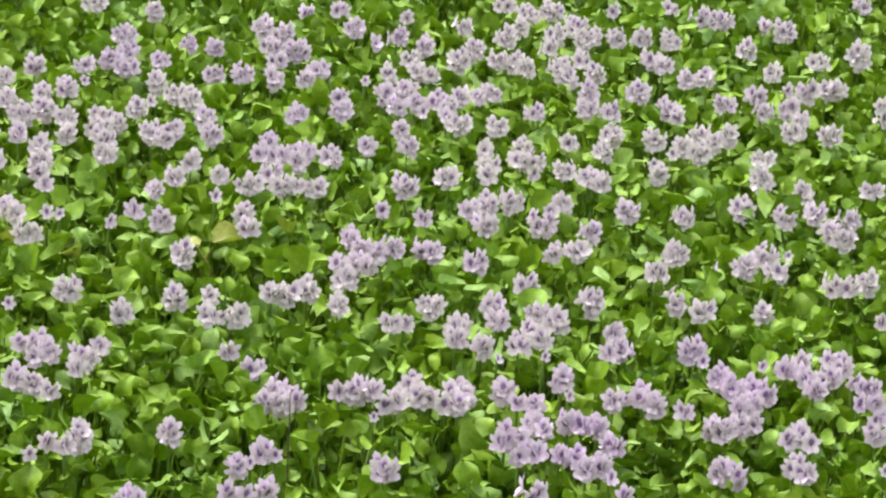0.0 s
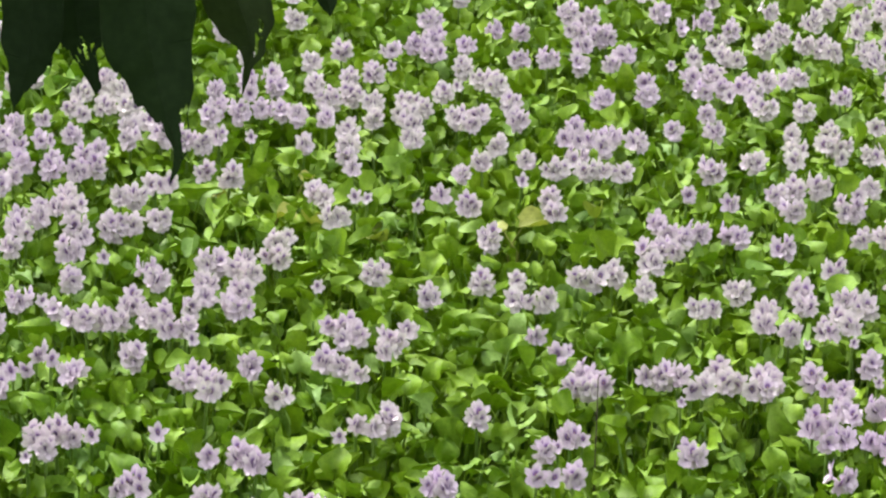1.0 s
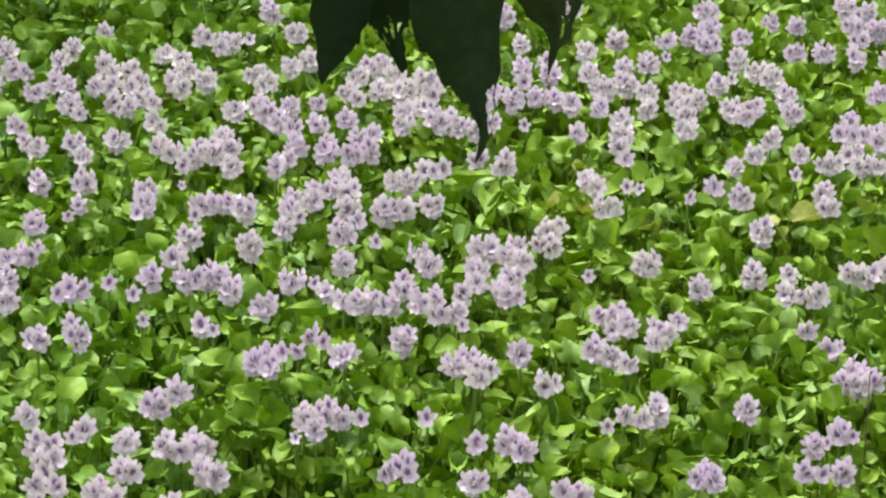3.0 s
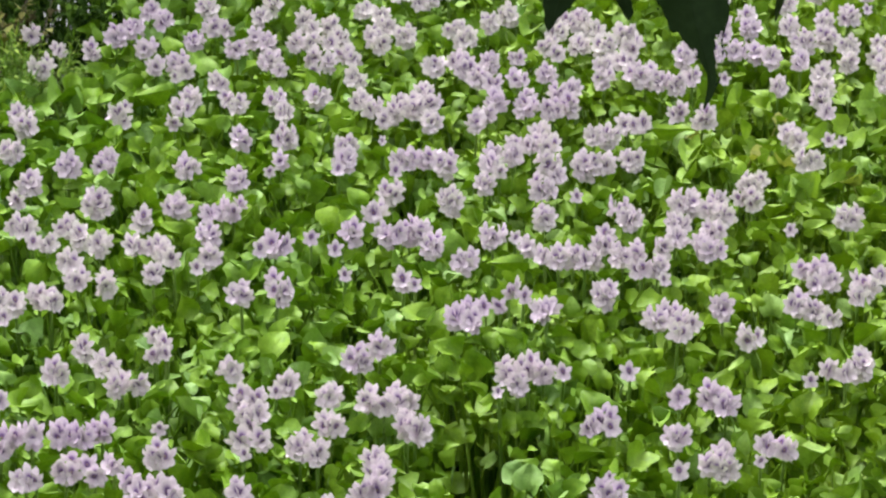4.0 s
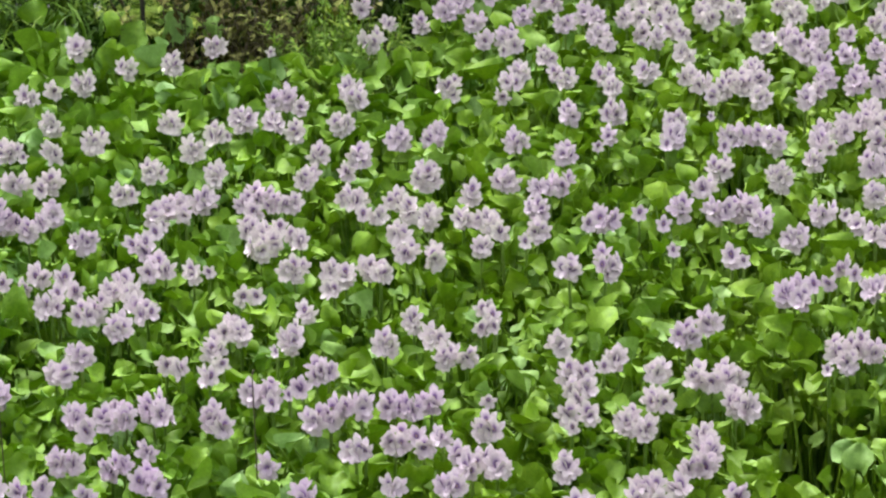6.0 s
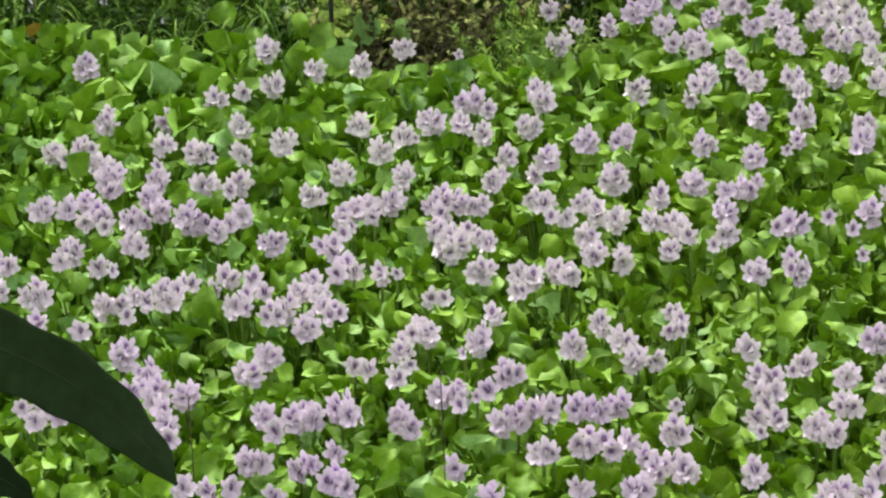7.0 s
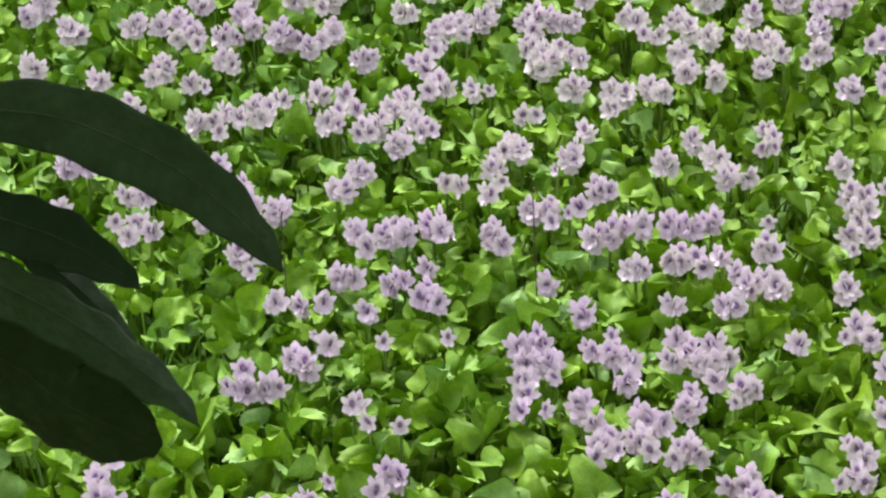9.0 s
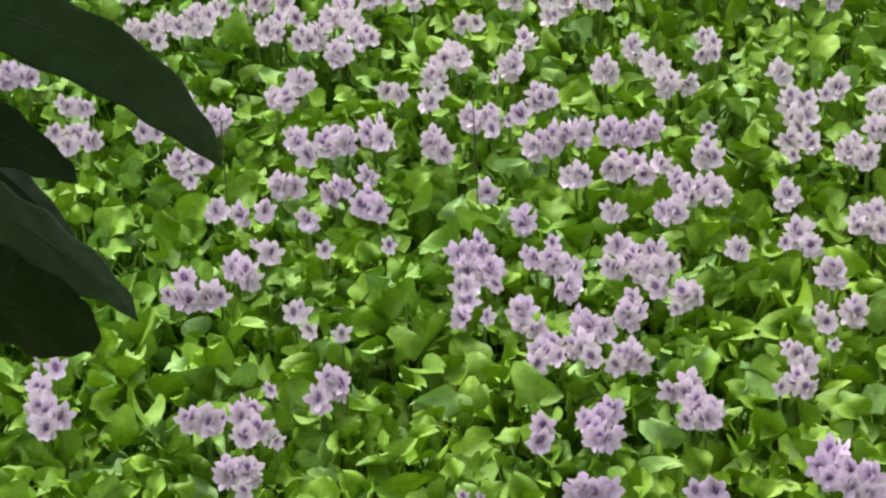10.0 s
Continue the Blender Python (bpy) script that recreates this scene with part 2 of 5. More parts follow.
def blade(seed, rows, cols):
    """A rounded, cupped leaf blade of unit width: rows along the midrib, columns across. It grows along +y and faces +z."""
    rng = random.Random(seed)
    cup, droop, wave = rng.uniform(0.05, 0.85), rng.uniform(-0.4, 0.6), rng.uniform(0.10, 0.28)
    long, turn, fold = rng.uniform(0.74, 1.06), rng.uniform(0, 6.28), rng.choice((0.0, 0.1, 0.25, 0.45))
    lop, roll, blunt = rng.uniform(-0.12, 0.12), rng.choice((0.0, 0.0, 0.35, -0.35)), rng.uniform(0.42, 0.55)
    v = []
    for r in range(rows):
        s = r / (rows - 1)
        half = 0.5 * (math.sin(math.pi * (0.10 + 0.86 * s)) ** blunt if s < 1 else 0.26)
        for c in range(cols):
            u = c / (cols - 1) * 2 - 1
            back = -0.12 * (1 - s) * u * u
            edge = 1 + 0.15 * math.sin(turn * 2 + 8 * s + 2 * u) * abs(u)
            z = cup * (u * half * 2) ** 2 * 0.7 + fold * abs(u) * half - droop * s * s + wave * math.sin(turn + 6 * s + 3 * u) * abs(u) + roll * max(0.0, u * (1 if roll > 0 else -1)) ** 2 * half
            v.append((u * half * edge + lop * s * s, s * long + back, z))
    return np.array(v), np.array(grid_faces(rows, cols))


BLADES = [blade(s, 6, 5) for s in range(32)]
FINE_BLADES = [blade(s, 8, 7) for s in range(32)]


def leaf_pieces(base, foot, azimuth, pitch, twist, width, kind, fine=False):
    """A leaf with its stalk. base: where the blade starts; foot: where the stalk enters the rosette."""
    bv, bf = (FINE_BLADES if fine else BLADES)[kind]
    m = (Matrix.Rotation(azimuth, 3, "Z") @ Matrix.Rotation(pitch, 3, "X") @ Matrix.Rotation(twist, 3, "Y"))
    v = (bv * width) @ np.array(m).T + np.array(base)
    grow = np.array(m @ Vector((0, 1, 0)))
    a, c = np.array(foot), np.array(base) + grow * width * 0.06
    b = c - grow * 0.09
    pv, r = [], 0.005
    bends = (0.0, 0.45, 0.8, 1.0) if fine else (0.0, 0.6, 1.0)
    for i, s in enumerate(bends):
        p = (1 - s) ** 2 * a + 2 * s * (1 - s) * b + s * s * c
        for k in range(3):
            g = 2.1 * k
            pv.append(p + (r * (1.5 - 0.9 * s)) * np.array((math.cos(g), math.sin(g), 0)))
    n = len(v)
    pf = [(n + i * 3 + k, n + i * 3 + (k + 1) % 3, n + i * 3 + 3 + (k + 1) % 3, n + i * 3 + 3 + k) for i in range(len(bends) - 1) for k in range(3)]
    return np.vstack([v, np.array(pv)]), np.vstack([bf, np.array(pf)])


def rosette_leaf(rng, x, y, low=0.0, grown=1.0, fine=False, upright=48):
    """One leaf of a rosette whose heart is at x, y."""
    az = rng.uniform(0, 2 * math.pi)
    out = rng.uniform(0.03, 0.11)
    high = rng.triangular(0.19, 0.43, 0.39) - low
    width = rng.triangular(0.025, 0.068, 0.038) * grown
    ox, oy = -math.sin(az), math.cos(az)
    base = (x + ox * out, y + oy * out, high)
    pitch = radians(rng.gauss(upright, 24))
    return leaf_pieces(base, (x + ox * 0.015, y + oy * 0.015, -0.02), az + rng.gauss(0, 0.35), pitch, rng.gauss(0, 0.45), width, rng.randrange(32), fine)


def petal(angle, length, width, lift, curl, marked):
    """Verts and uvs of one petal of a blossom that faces +z; angle 0 points to +y."""
    rows = ((0.0, 0.36), (0.36, 0.92), (0.74, 0.84), (1.0, 0.12))
    v, uv = [], []
    for s, w in rows:
        for u in (-1, 0, 1):
            x, y = u * w * width / 2, 0.002 + s * length
            z = lift * s - curl * s * s + 0.0025 * abs(u) * w
            v.append((x * math.cos(angle) - y * math.sin(angle), x * math.sin(angle) + y * math.cos(angle), z))
            uv.append((0.5 + x / 0.040, 0.5 + (y - 0.0105) / 0.062) if marked else (0.76 + 0.17 * s, 0.5))
    return v, uv


def blossom_mesh(seed):
    rng = random.Random(100 + seed)
    v, f, uv = [], [], []
    for k in range(6):
        outer = k % 2
        a = radians((0, 50, 114, 180, 246, 310)[k]) + rng.gauss(0, 0.09)
        pv, pu = petal(a, (0.038, 0.034, 0.024, 0.019, 0.024, 0.034)[k] * rng.uniform(0.9, 1.1), (0.0195 if outer else 0.0235) + (0.002 if k == 0 else 0), rng.uniform(0.010, 0.021), rng.uniform(-0.003, 0.009), k == 0)
        f += grid_faces(4, 3, len(v))
        lift = 0.0012 * outer + (0.0055 if k == 0 else 0)
        v += [(x, y - 0.009, z + lift) for x, y, z in pv]
        uv += pu
    n = len(v)
    for i, (z, r) in enumerate(((-0.014, 0.0025), (0.001, 0.0055))):
        v += [(r * math.cos(2.1 * k), r * math.sin(2.1 * k) - 0.009, z) for k in range(3)]
        uv += [(1.2, 1.2)] * 3
    f += [(n + k, n + (k + 1) % 3, n + 3 + (k + 1) % 3, n + 3 + k) for k in range(3)]
    return np.array(v), f, np.array(uv)


BLOSSOMS = [blossom_mesh(s) for s in range(5)]
BLOSSOM_MESHES = [mesh_from("blossom", v, f, [MAT_PETAL], uvs=uv) for v, f, uv in BLOSSOMS]


def head_layout(wide, high, rng):
    """Poses of the blossoms of a spike whose head is so wide and high and centred on the flower height; most turn to the open, light side."""
    count = max(1, round(wide * high / 0.00122))
    full = min(0.95, max(0.45, 0.5 * (wide + high) / 0.048))
    rx, rz = max(0.0, wide / 2 - 0.021 * full), max(0.0, high / 2 - 0.021 * full)
    out = []
    turn = rng.uniform(0, 6.28)
    for i in range(count + (count + 1) // 4):
        front = i < count
        s = math.sqrt((i + 0.5) / count) if front else rng.uniform(0.2, 0.9)
        g = turn + i * 2.4 + rng.gauss(0, 0.15)
        px, pz = s * math.cos(g), s * math.sin(g)
        if count == 1:
            px = pz = 0.0
        bulge = math.sqrt(max(0.0, 1 - 0.8 * s * s)) * 0.5 * (rx + rz) * (0.9 if front else -0.9)
        face = Vector((px * 0.8 + rng.gauss(0, 0.25), -1.0 if front else 0.7, pz * 0.30 + 0.26 + rng.gauss(0, 0.16))).normalized()
        up = Vector((0, 0, 1)) - face * face.z
        up.normalize()
        m = Matrix((up.cross(face), up, face)).transposed().to_4x4() @ Matrix.Rotation(rng.gauss(0, 0.25), 4, "Z") @ Matrix.Scale(full * rng.uniform(0.84, 1.04), 4)
        out.append((Matrix.Translation((px * rx, -bulge, FLOWER_HEIGHT + pz * rz * 1.06)) @ m, rng.randrange(len(BLOSSOMS))))
    return out


def stalk_pieces(rng, high):
    lean = rng.uniform(-0.03, 0.03), rng.uniform(-0.03, 0.03)
    return tube([(lean[0], lean[1], -0.02), (lean[0] * 0.4, lean[1] * 0.4, 0.2), (0, 0, FLOWER_HEIGHT - high * 0.45), (0, 0, FLOWER_HEIGHT + high * 0.22)], [0.006, 0.005, 0.004, 0.002], 5)


# where the spikes stand on the pond: x, y in metres, the head's width and height in millimetres
SPIKES = []


def spikes(*heads):
    SPIKES.extend((x, y, w / 1000, h / 1000) for x, y, w, h in heads)


spikes((-0.770, 5.60, 31, 21), (-1.176, 5.60, 42, 38), (-0.735, 5.60, 17, 21), (-0.533, 5.63, 52, 41), (-0.556, 5.63, 62, 52), (-0.511, 5.65, 58, 52), (-0.350, 5.65, 41, 41), (-0.313, 5.65, 48, 46), (-1.182, 5.66, 49, 63), (-1.216, 5.66, 55, 59), (-0.028, 5.66, 52, 37), (-0.061, 5.69, 52, 52), (-0.104, 5.72, 63, 48), (-0.029, 5.73, 46, 52), (-0.067, 5.75, 42, 52), (-0.128, 5.76, 46, 53), (-1.151, 5.79, 26, 39), (-1.211, 5.80, 43, 43), (-0.101, 5.80, 53, 63), (-1.599, 5.81, 55, 39), (-0.653, 5.82, 49, 43), (-1.188, 5.84, 54, 54), (-0.537, 5.84, 64, 53), (-1.585, 5.86, 44, 55))
spikes((-0.513, 5.86, 32, 43), (-1.296, 5.86, 54, 65), (-1.331, 5.87, 48, 61), (-1.264, 5.87, 26, 33), (-0.649, 5.88, 39, 47), (-1.625, 5.88, 66, 66), (-1.233, 5.89, 44, 61), (-0.565, 5.90, 39, 54), (-0.378, 5.92, 32, 43), (-1.216, 5.92, 44, 44), (-0.548, 5.92, 43, 47), (-0.347, 5.93, 54, 43), (-0.525, 5.95, 39, 54), (-1.088, 5.96, 55, 55), (-1.650, 5.96, 56, 60), (-0.329, 5.96, 43, 61), (-0.365, 5.98, 59, 54), (-1.191, 5.99, 22, 37), (-1.052, 6.02, 49, 57), (-0.387, 6.03, 48, 44), (-1.080, 6.03, 55, 62), (-0.417, 6.04, 44, 44), (-1.635, 6.05, 45, 34), (-0.210, 6.06, 39, 33))
spikes((-0.161, 6.07, 44, 48), (-1.672, 6.07, 34, 23), (-0.385, 6.07, 51, 55), (-0.181, 6.10, 48, 55), (-0.690, 6.13, 44, 44), (-0.530, 6.14, 44, 40), (-0.641, 6.16, 45, 40), (-0.163, 6.16, 49, 44), (-0.583, 6.17, 40, 45), (-0.487, 6.17, 40, 62), (-0.684, 6.18, 56, 56), (-0.513, 6.18, 56, 67), (-0.609, 6.21, 56, 56), (-0.174, 6.21, 56, 49), (-0.666, 6.22, 49, 49), (-0.196, 6.23, 34, 34), (-1.093, 6.24, 32, 41), (-0.110, 6.25, 40, 22), (-1.156, 6.25, 36, 46), (-0.573, 6.29, 45, 57), (-0.710, 6.29, 50, 50), (-0.595, 6.30, 45, 57), (-0.613, 6.31, 52, 64), (-1.202, 6.32, 46, 35))
spikes((-0.849, 6.32, 50, 41), (-1.184, 6.33, 41, 41), (-0.814, 6.33, 34, 37), (-0.525, 6.35, 57, 57), (-0.127, 6.35, 46, 50), (-0.738, 6.35, 57, 69), (-0.505, 6.37, 34, 41), (-1.439, 6.38, 70, 58), (-1.472, 6.39, 35, 42), (-1.365, 6.39, 42, 42), (-0.429, 6.39, 34, 30), (-0.071, 6.39, 57, 57), (-0.853, 6.39, 51, 51), (-1.398, 6.39, 51, 63), (-0.139, 6.40, 23, 34), (-0.525, 6.42, 46, 51), (-0.417, 6.45, 62, 65), (-0.391, 6.45, 35, 46), (-0.871, 6.46, 51, 47), (-1.458, 6.46, 47, 52), (-0.664, 6.47, 63, 58), (-0.805, 6.48, 35, 33), (-0.477, 6.49, 51, 51), (-1.327, 6.49, 52, 61))
spikes((-1.357, 6.52, 52, 59), (-0.826, 6.54, 59, 70), (-0.872, 6.55, 57, 59), (-0.511, 6.56, 59, 59), (-0.121, 6.57, 70, 63), (-0.657, 6.57, 47, 52), (-0.574, 6.58, 52, 52), (-0.482, 6.58, 52, 52), (-0.697, 6.59, 59, 59), (-0.458, 6.60, 38, 54), (-1.297, 6.60, 53, 48), (-0.737, 6.61, 54, 52), (-1.187, 6.62, 41, 43), (-0.902, 6.62, 43, 48), (-0.546, 6.63, 52, 52), (-0.855, 6.64, 52, 71), (-1.336, 6.64, 29, 24), (-1.051, 6.65, 31, 36), (-0.494, 6.66, 52, 48), (-0.317, 6.67, 59, 43), (-0.569, 6.68, 48, 48), (-0.710, 6.68, 31, 36), (-0.167, 6.70, 41, 48), (-0.220, 6.71, 36, 38))
spikes((-0.192, 6.76, 60, 65), (-1.245, 6.77, 51, 54), (-0.781, 6.78, 60, 56), (-0.023, 6.78, 48, 48), (-1.389, 6.79, 54, 49), (-1.456, 6.80, 49, 49), (-0.066, 6.81, 48, 48), (-1.350, 6.81, 49, 54), (-1.100, 6.82, 44, 49), (0.140, 6.82, 57, 57), (-1.129, 6.85, 74, 61), (-0.591, 6.85, 56, 49), (-0.469, 6.85, 73, 61), (-0.045, 6.86, 73, 73), (0.016, 6.86, 61, 49), (-1.212, 6.91, 57, 59), (0.580, 6.93, 92, 92), (-1.190, 6.93, 37, 50), (-0.869, 6.94, 52, 57), (-1.334, 6.94, 55, 65), (-1.303, 6.94, 45, 55), (-0.224, 6.95, 59, 69), (-0.374, 6.95, 66, 66), (-0.430, 6.95, 62, 66))
spikes((0.039, 6.96, 49, 49), (0.080, 6.97, 57, 57), (-0.409, 7.00, 55, 45), (-1.146, 7.01, 50, 50), (-0.465, 7.01, 45, 50), (-0.667, 7.02, 45, 32), (-0.690, 7.02, 62, 55), (0.588, 7.03, 25, 17), (-0.541, 7.05, 62, 30), (-1.535, 7.05, 46, 46), (0.744, 7.06, 38, 43), (0.082, 7.06, 75, 50), (-0.607, 7.08, 73, 70), (0.846, 7.08, 75, 63), (0.814, 7.09, 50, 50), (-0.562, 7.10, 38, 45), (-0.504, 7.10, 45, 55), (-1.299, 7.11, 46, 56), (0.930, 7.11, 38, 25), (-1.550, 7.13, 67, 56), (0.072, 7.14, 55, 55), (-0.997, 7.14, 46, 56), (0.851, 7.15, 56, 51), (-0.406, 7.15, 76, 68))
spikes((-1.537, 6.96, 43, 38), (-1.582, 7.04, 51, 64), (-1.858, 7.13, 47, 44), (-1.815, 7.17, 47, 54), (-1.665, 7.21, 39, 36), (-1.906, 7.21, 44, 39), (-1.853, 7.21, 52, 50), (-1.707, 7.22, 47, 57), (-1.868, 7.35, 48, 42), (-1.913, 7.37, 56, 53))
spikes((-0.218, 7.16, 38, 33), (-0.055, 7.16, 56, 63), (0.991, 7.17, 59, 56), (-1.264, 7.17, 64, 64), (-1.340, 7.18, 46, 72), (-0.794, 7.18, 53, 64), (-1.225, 7.18, 46, 72), (2.440, 7.18, 48, 42), (-1.030, 7.19, 64, 69), (0.952, 7.19, 51, 56), (-0.092, 7.20, 68, 66), (-1.139, 7.20, 56, 62), (-1.574, 7.21, 57, 52), (-0.763, 7.21, 56, 69), (2.227, 7.22, 85, 58), (-2.120, 7.22, 69, 69), (-0.182, 7.23, 46, 56), (-1.174, 7.24, 67, 64), (-0.227, 7.24, 51, 51), (0.758, 7.24, 69, 64), (-1.255, 7.24, 52, 46), (1.301, 7.25, 57, 57), (3.121, 7.25, 28, 28), (2.921, 7.26, 55, 60))
spikes((-0.738, 7.26, 56, 64), (-0.699, 7.26, 51, 64), (-0.580, 7.26, 56, 72), (2.747, 7.26, 57, 68), (-2.050, 7.26, 57, 57), (1.271, 7.26, 47, 52), (-0.625, 7.27, 72, 64), (-0.901, 7.27, 39, 39), (-1.612, 7.27, 57, 52), (0.164, 7.28, 72, 69), (2.436, 7.28, 40, 32), (1.562, 7.28, 39, 39), (1.523, 7.29, 57, 47), (-1.544, 7.29, 57, 57), (1.607, 7.29, 65, 52), (1.295, 7.29, 65, 52), (2.716, 7.29, 54, 68), (-0.542, 7.30, 57, 69), (0.610, 7.30, 46, 39), (-1.523, 7.30, 37, 52), (0.144, 7.31, 64, 64), (0.560, 7.31, 46, 57), (2.909, 7.31, 60, 69), (-1.663, 7.31, 66, 66))
spikes((-0.412, 7.31, 33, 44), (-0.868, 7.32, 31, 26), (-0.204, 7.32, 51, 39), (-0.950, 7.32, 57, 57), (-0.028, 7.32, 77, 59), (-1.610, 7.33, 58, 58), (-0.916, 7.33, 52, 70), (2.396, 7.34, 54, 59), (0.599, 7.35, 65, 60), (2.435, 7.35, 54, 68), (0.150, 7.36, 39, 47), (-0.842, 7.36, 57, 42), (-0.198, 7.38, 57, 52), (-0.227, 7.38, 57, 47), (1.911, 7.39, 69, 72), (2.389, 7.41, 54, 60), (-1.655, 7.41, 69, 58), (-1.065, 7.42, 45, 47), (-1.403, 7.42, 50, 53), (0.887, 7.42, 58, 60), (-1.428, 7.43, 40, 53), (2.356, 7.43, 54, 52), (0.096, 7.43, 52, 47), (1.569, 7.44, 48, 66))
spikes((2.257, 7.44, 54, 49), (3.003, 7.44, 42, 42), (2.299, 7.45, 65, 49), (0.065, 7.45, 60, 68), (-0.819, 7.46, 58, 60), (2.947, 7.46, 47, 56), (-0.792, 7.46, 39, 47), (1.607, 7.46, 32, 32), (0.125, 7.46, 65, 60), (2.506, 7.47, 55, 60), (-0.236, 7.47, 52, 79), (-1.136, 7.47, 45, 58), (0.784, 7.47, 50, 53), (0.157, 7.47, 52, 52), (-0.198, 7.47, 58, 66), (3.184, 7.48, 62, 65), (-0.029, 7.48, 66, 47), (0.862, 7.48, 71, 66), (2.985, 7.49, 64, 59), (2.483, 7.49, 55, 55), (-1.044, 7.50, 40, 40), (-1.178, 7.50, 48, 61), (0.365, 7.50, 34, 26), (1.675, 7.50, 32, 35))
spikes((-0.154, 7.51, 32, 32), (1.648, 7.52, 59, 59), (-1.737, 7.53, 78, 78), (-2.050, 7.53, 57, 57), (-1.385, 7.54, 72, 75), (-2.100, 7.54, 69, 69), (2.291, 7.54, 49, 60), (2.809, 7.54, 70, 56), (2.249, 7.54, 60, 71), (-0.522, 7.55, 53, 58), (0.409, 7.55, 58, 53), (-0.125, 7.56, 58, 58), (2.854, 7.56, 70, 62), (2.779, 7.56, 64, 56), (-0.479, 7.57, 48, 61), (3.227, 7.57, 57, 49), (-0.924, 7.57, 32, 27), (1.101, 7.57, 40, 43), (2.893, 7.57, 45, 51), (-1.076, 7.58, 62, 67), (2.360, 7.58, 44, 50), (-0.519, 7.59, 48, 53), (2.498, 7.59, 56, 56), (2.466, 7.61, 56, 56))
spikes((0.388, 7.61, 53, 67), (1.189, 7.61, 43, 48), (0.476, 7.62, 61, 61), (0.680, 7.62, 40, 45), (0.523, 7.62, 40, 43), (2.347, 7.62, 64, 56), (-0.674, 7.63, 67, 67), (2.433, 7.63, 61, 56), (-0.896, 7.64, 67, 67), (-0.262, 7.64, 61, 59), (1.150, 7.64, 43, 54), (0.440, 7.65, 75, 80), (1.226, 7.66, 76, 76), (1.448, 7.66, 68, 60), (-1.872, 7.66, 47, 44), (2.751, 7.67, 48, 45), (-0.555, 7.67, 67, 67), (2.895, 7.68, 71, 63), (-1.025, 7.68, 59, 59), (3.262, 7.68, 52, 43), (3.216, 7.68, 49, 43), (-1.056, 7.69, 60, 41), (0.040, 7.70, 75, 59), (1.961, 7.71, 28, 25))
spikes((-1.985, 7.71, 50, 39), (2.941, 7.71, 63, 57), (-0.906, 7.71, 49, 54), (-1.325, 7.71, 76, 68), (2.688, 7.72, 62, 62), (-1.048, 7.73, 68, 60), (2.385, 7.74, 56, 56), (-0.416, 7.74, 38, 38), (-0.450, 7.75, 60, 49), (2.592, 7.76, 62, 51), (2.995, 7.76, 61, 63), (2.345, 7.77, 48, 39), (2.624, 7.77, 28, 37), (-1.779, 7.77, 50, 33), (2.193, 7.77, 62, 51), (3.290, 7.77, 50, 47), (2.674, 7.77, 66, 66), (-0.616, 7.77, 60, 68), (3.137, 7.78, 64, 52), (2.158, 7.78, 56, 51), (3.268, 7.78, 47, 44), (-1.423, 7.79, 69, 61), (2.007, 7.79, 50, 42), (2.969, 7.79, 64, 72))
spikes((0.091, 7.79, 68, 60), (2.485, 7.80, 28, 28), (-0.422, 7.80, 41, 60), (-1.268, 7.80, 69, 61), (2.920, 7.81, 66, 64), (2.041, 7.81, 67, 50), (-1.841, 7.82, 50, 67), (-0.879, 7.82, 55, 55), (1.752, 7.82, 70, 61), (2.223, 7.83, 51, 71), (2.136, 7.83, 51, 56), (-1.393, 7.83, 55, 69), (1.717, 7.83, 67, 56), (0.988, 7.83, 69, 55), (2.105, 7.83, 56, 56), (3.261, 7.84, 50, 50), (2.199, 7.84, 71, 76), (1.794, 7.84, 56, 56), (-1.510, 7.84, 78, 69), (-1.809, 7.84, 56, 50), (2.329, 7.85, 65, 71), (-1.301, 7.85, 50, 50), (3.202, 7.86, 73, 65), (-0.452, 7.86, 49, 52))
spikes((3.147, 7.86, 59, 59), (-1.740, 7.86, 50, 48), (-1.694, 7.86, 56, 36), (0.817, 7.87, 66, 41), (1.996, 7.88, 56, 56), (-2.031, 7.88, 88, 71), (2.910, 7.88, 64, 67), (1.953, 7.89, 71, 76), (1.915, 7.89, 42, 51), (-1.779, 7.89, 51, 42), (2.106, 7.90, 65, 71), (1.757, 7.90, 73, 79), (-2.140, 7.91, 69, 69), (3.108, 7.92, 59, 53), (-1.048, 7.92, 42, 44), (-1.680, 7.92, 51, 56), (-1.505, 7.92, 42, 42), (-1.014, 7.92, 33, 42), (-1.324, 7.92, 61, 56), (2.502, 7.92, 75, 72), (-2.210, 7.92, 69, 69), (3.260, 7.92, 59, 59), (-1.715, 7.93, 56, 56), (-1.371, 7.93, 56, 56))
spikes((0.843, 7.93, 69, 56), (0.323, 7.94, 61, 61), (-1.464, 7.94, 42, 51), (0.768, 7.94, 69, 50), (3.051, 7.95, 21, 35), (-1.589, 7.96, 45, 42), (1.202, 7.96, 50, 56), (3.253, 7.97, 65, 54), (-0.828, 7.97, 56, 39), (0.279, 7.97, 61, 69), (-2.300, 7.98, 69, 69), (3.174, 7.98, 53, 53), (0.806, 7.99, 70, 61), (-1.662, 7.99, 62, 45), (-1.356, 8.00, 62, 56), (2.907, 8.00, 35, 29), (0.506, 8.01, 73, 67), (1.173, 8.01, 62, 70), (-1.506, 8.02, 57, 51), (0.943, 8.03, 76, 62), (0.305, 8.03, 56, 48), (1.128, 8.04, 62, 56), (-1.574, 8.04, 68, 51), (0.355, 8.04, 50, 36))
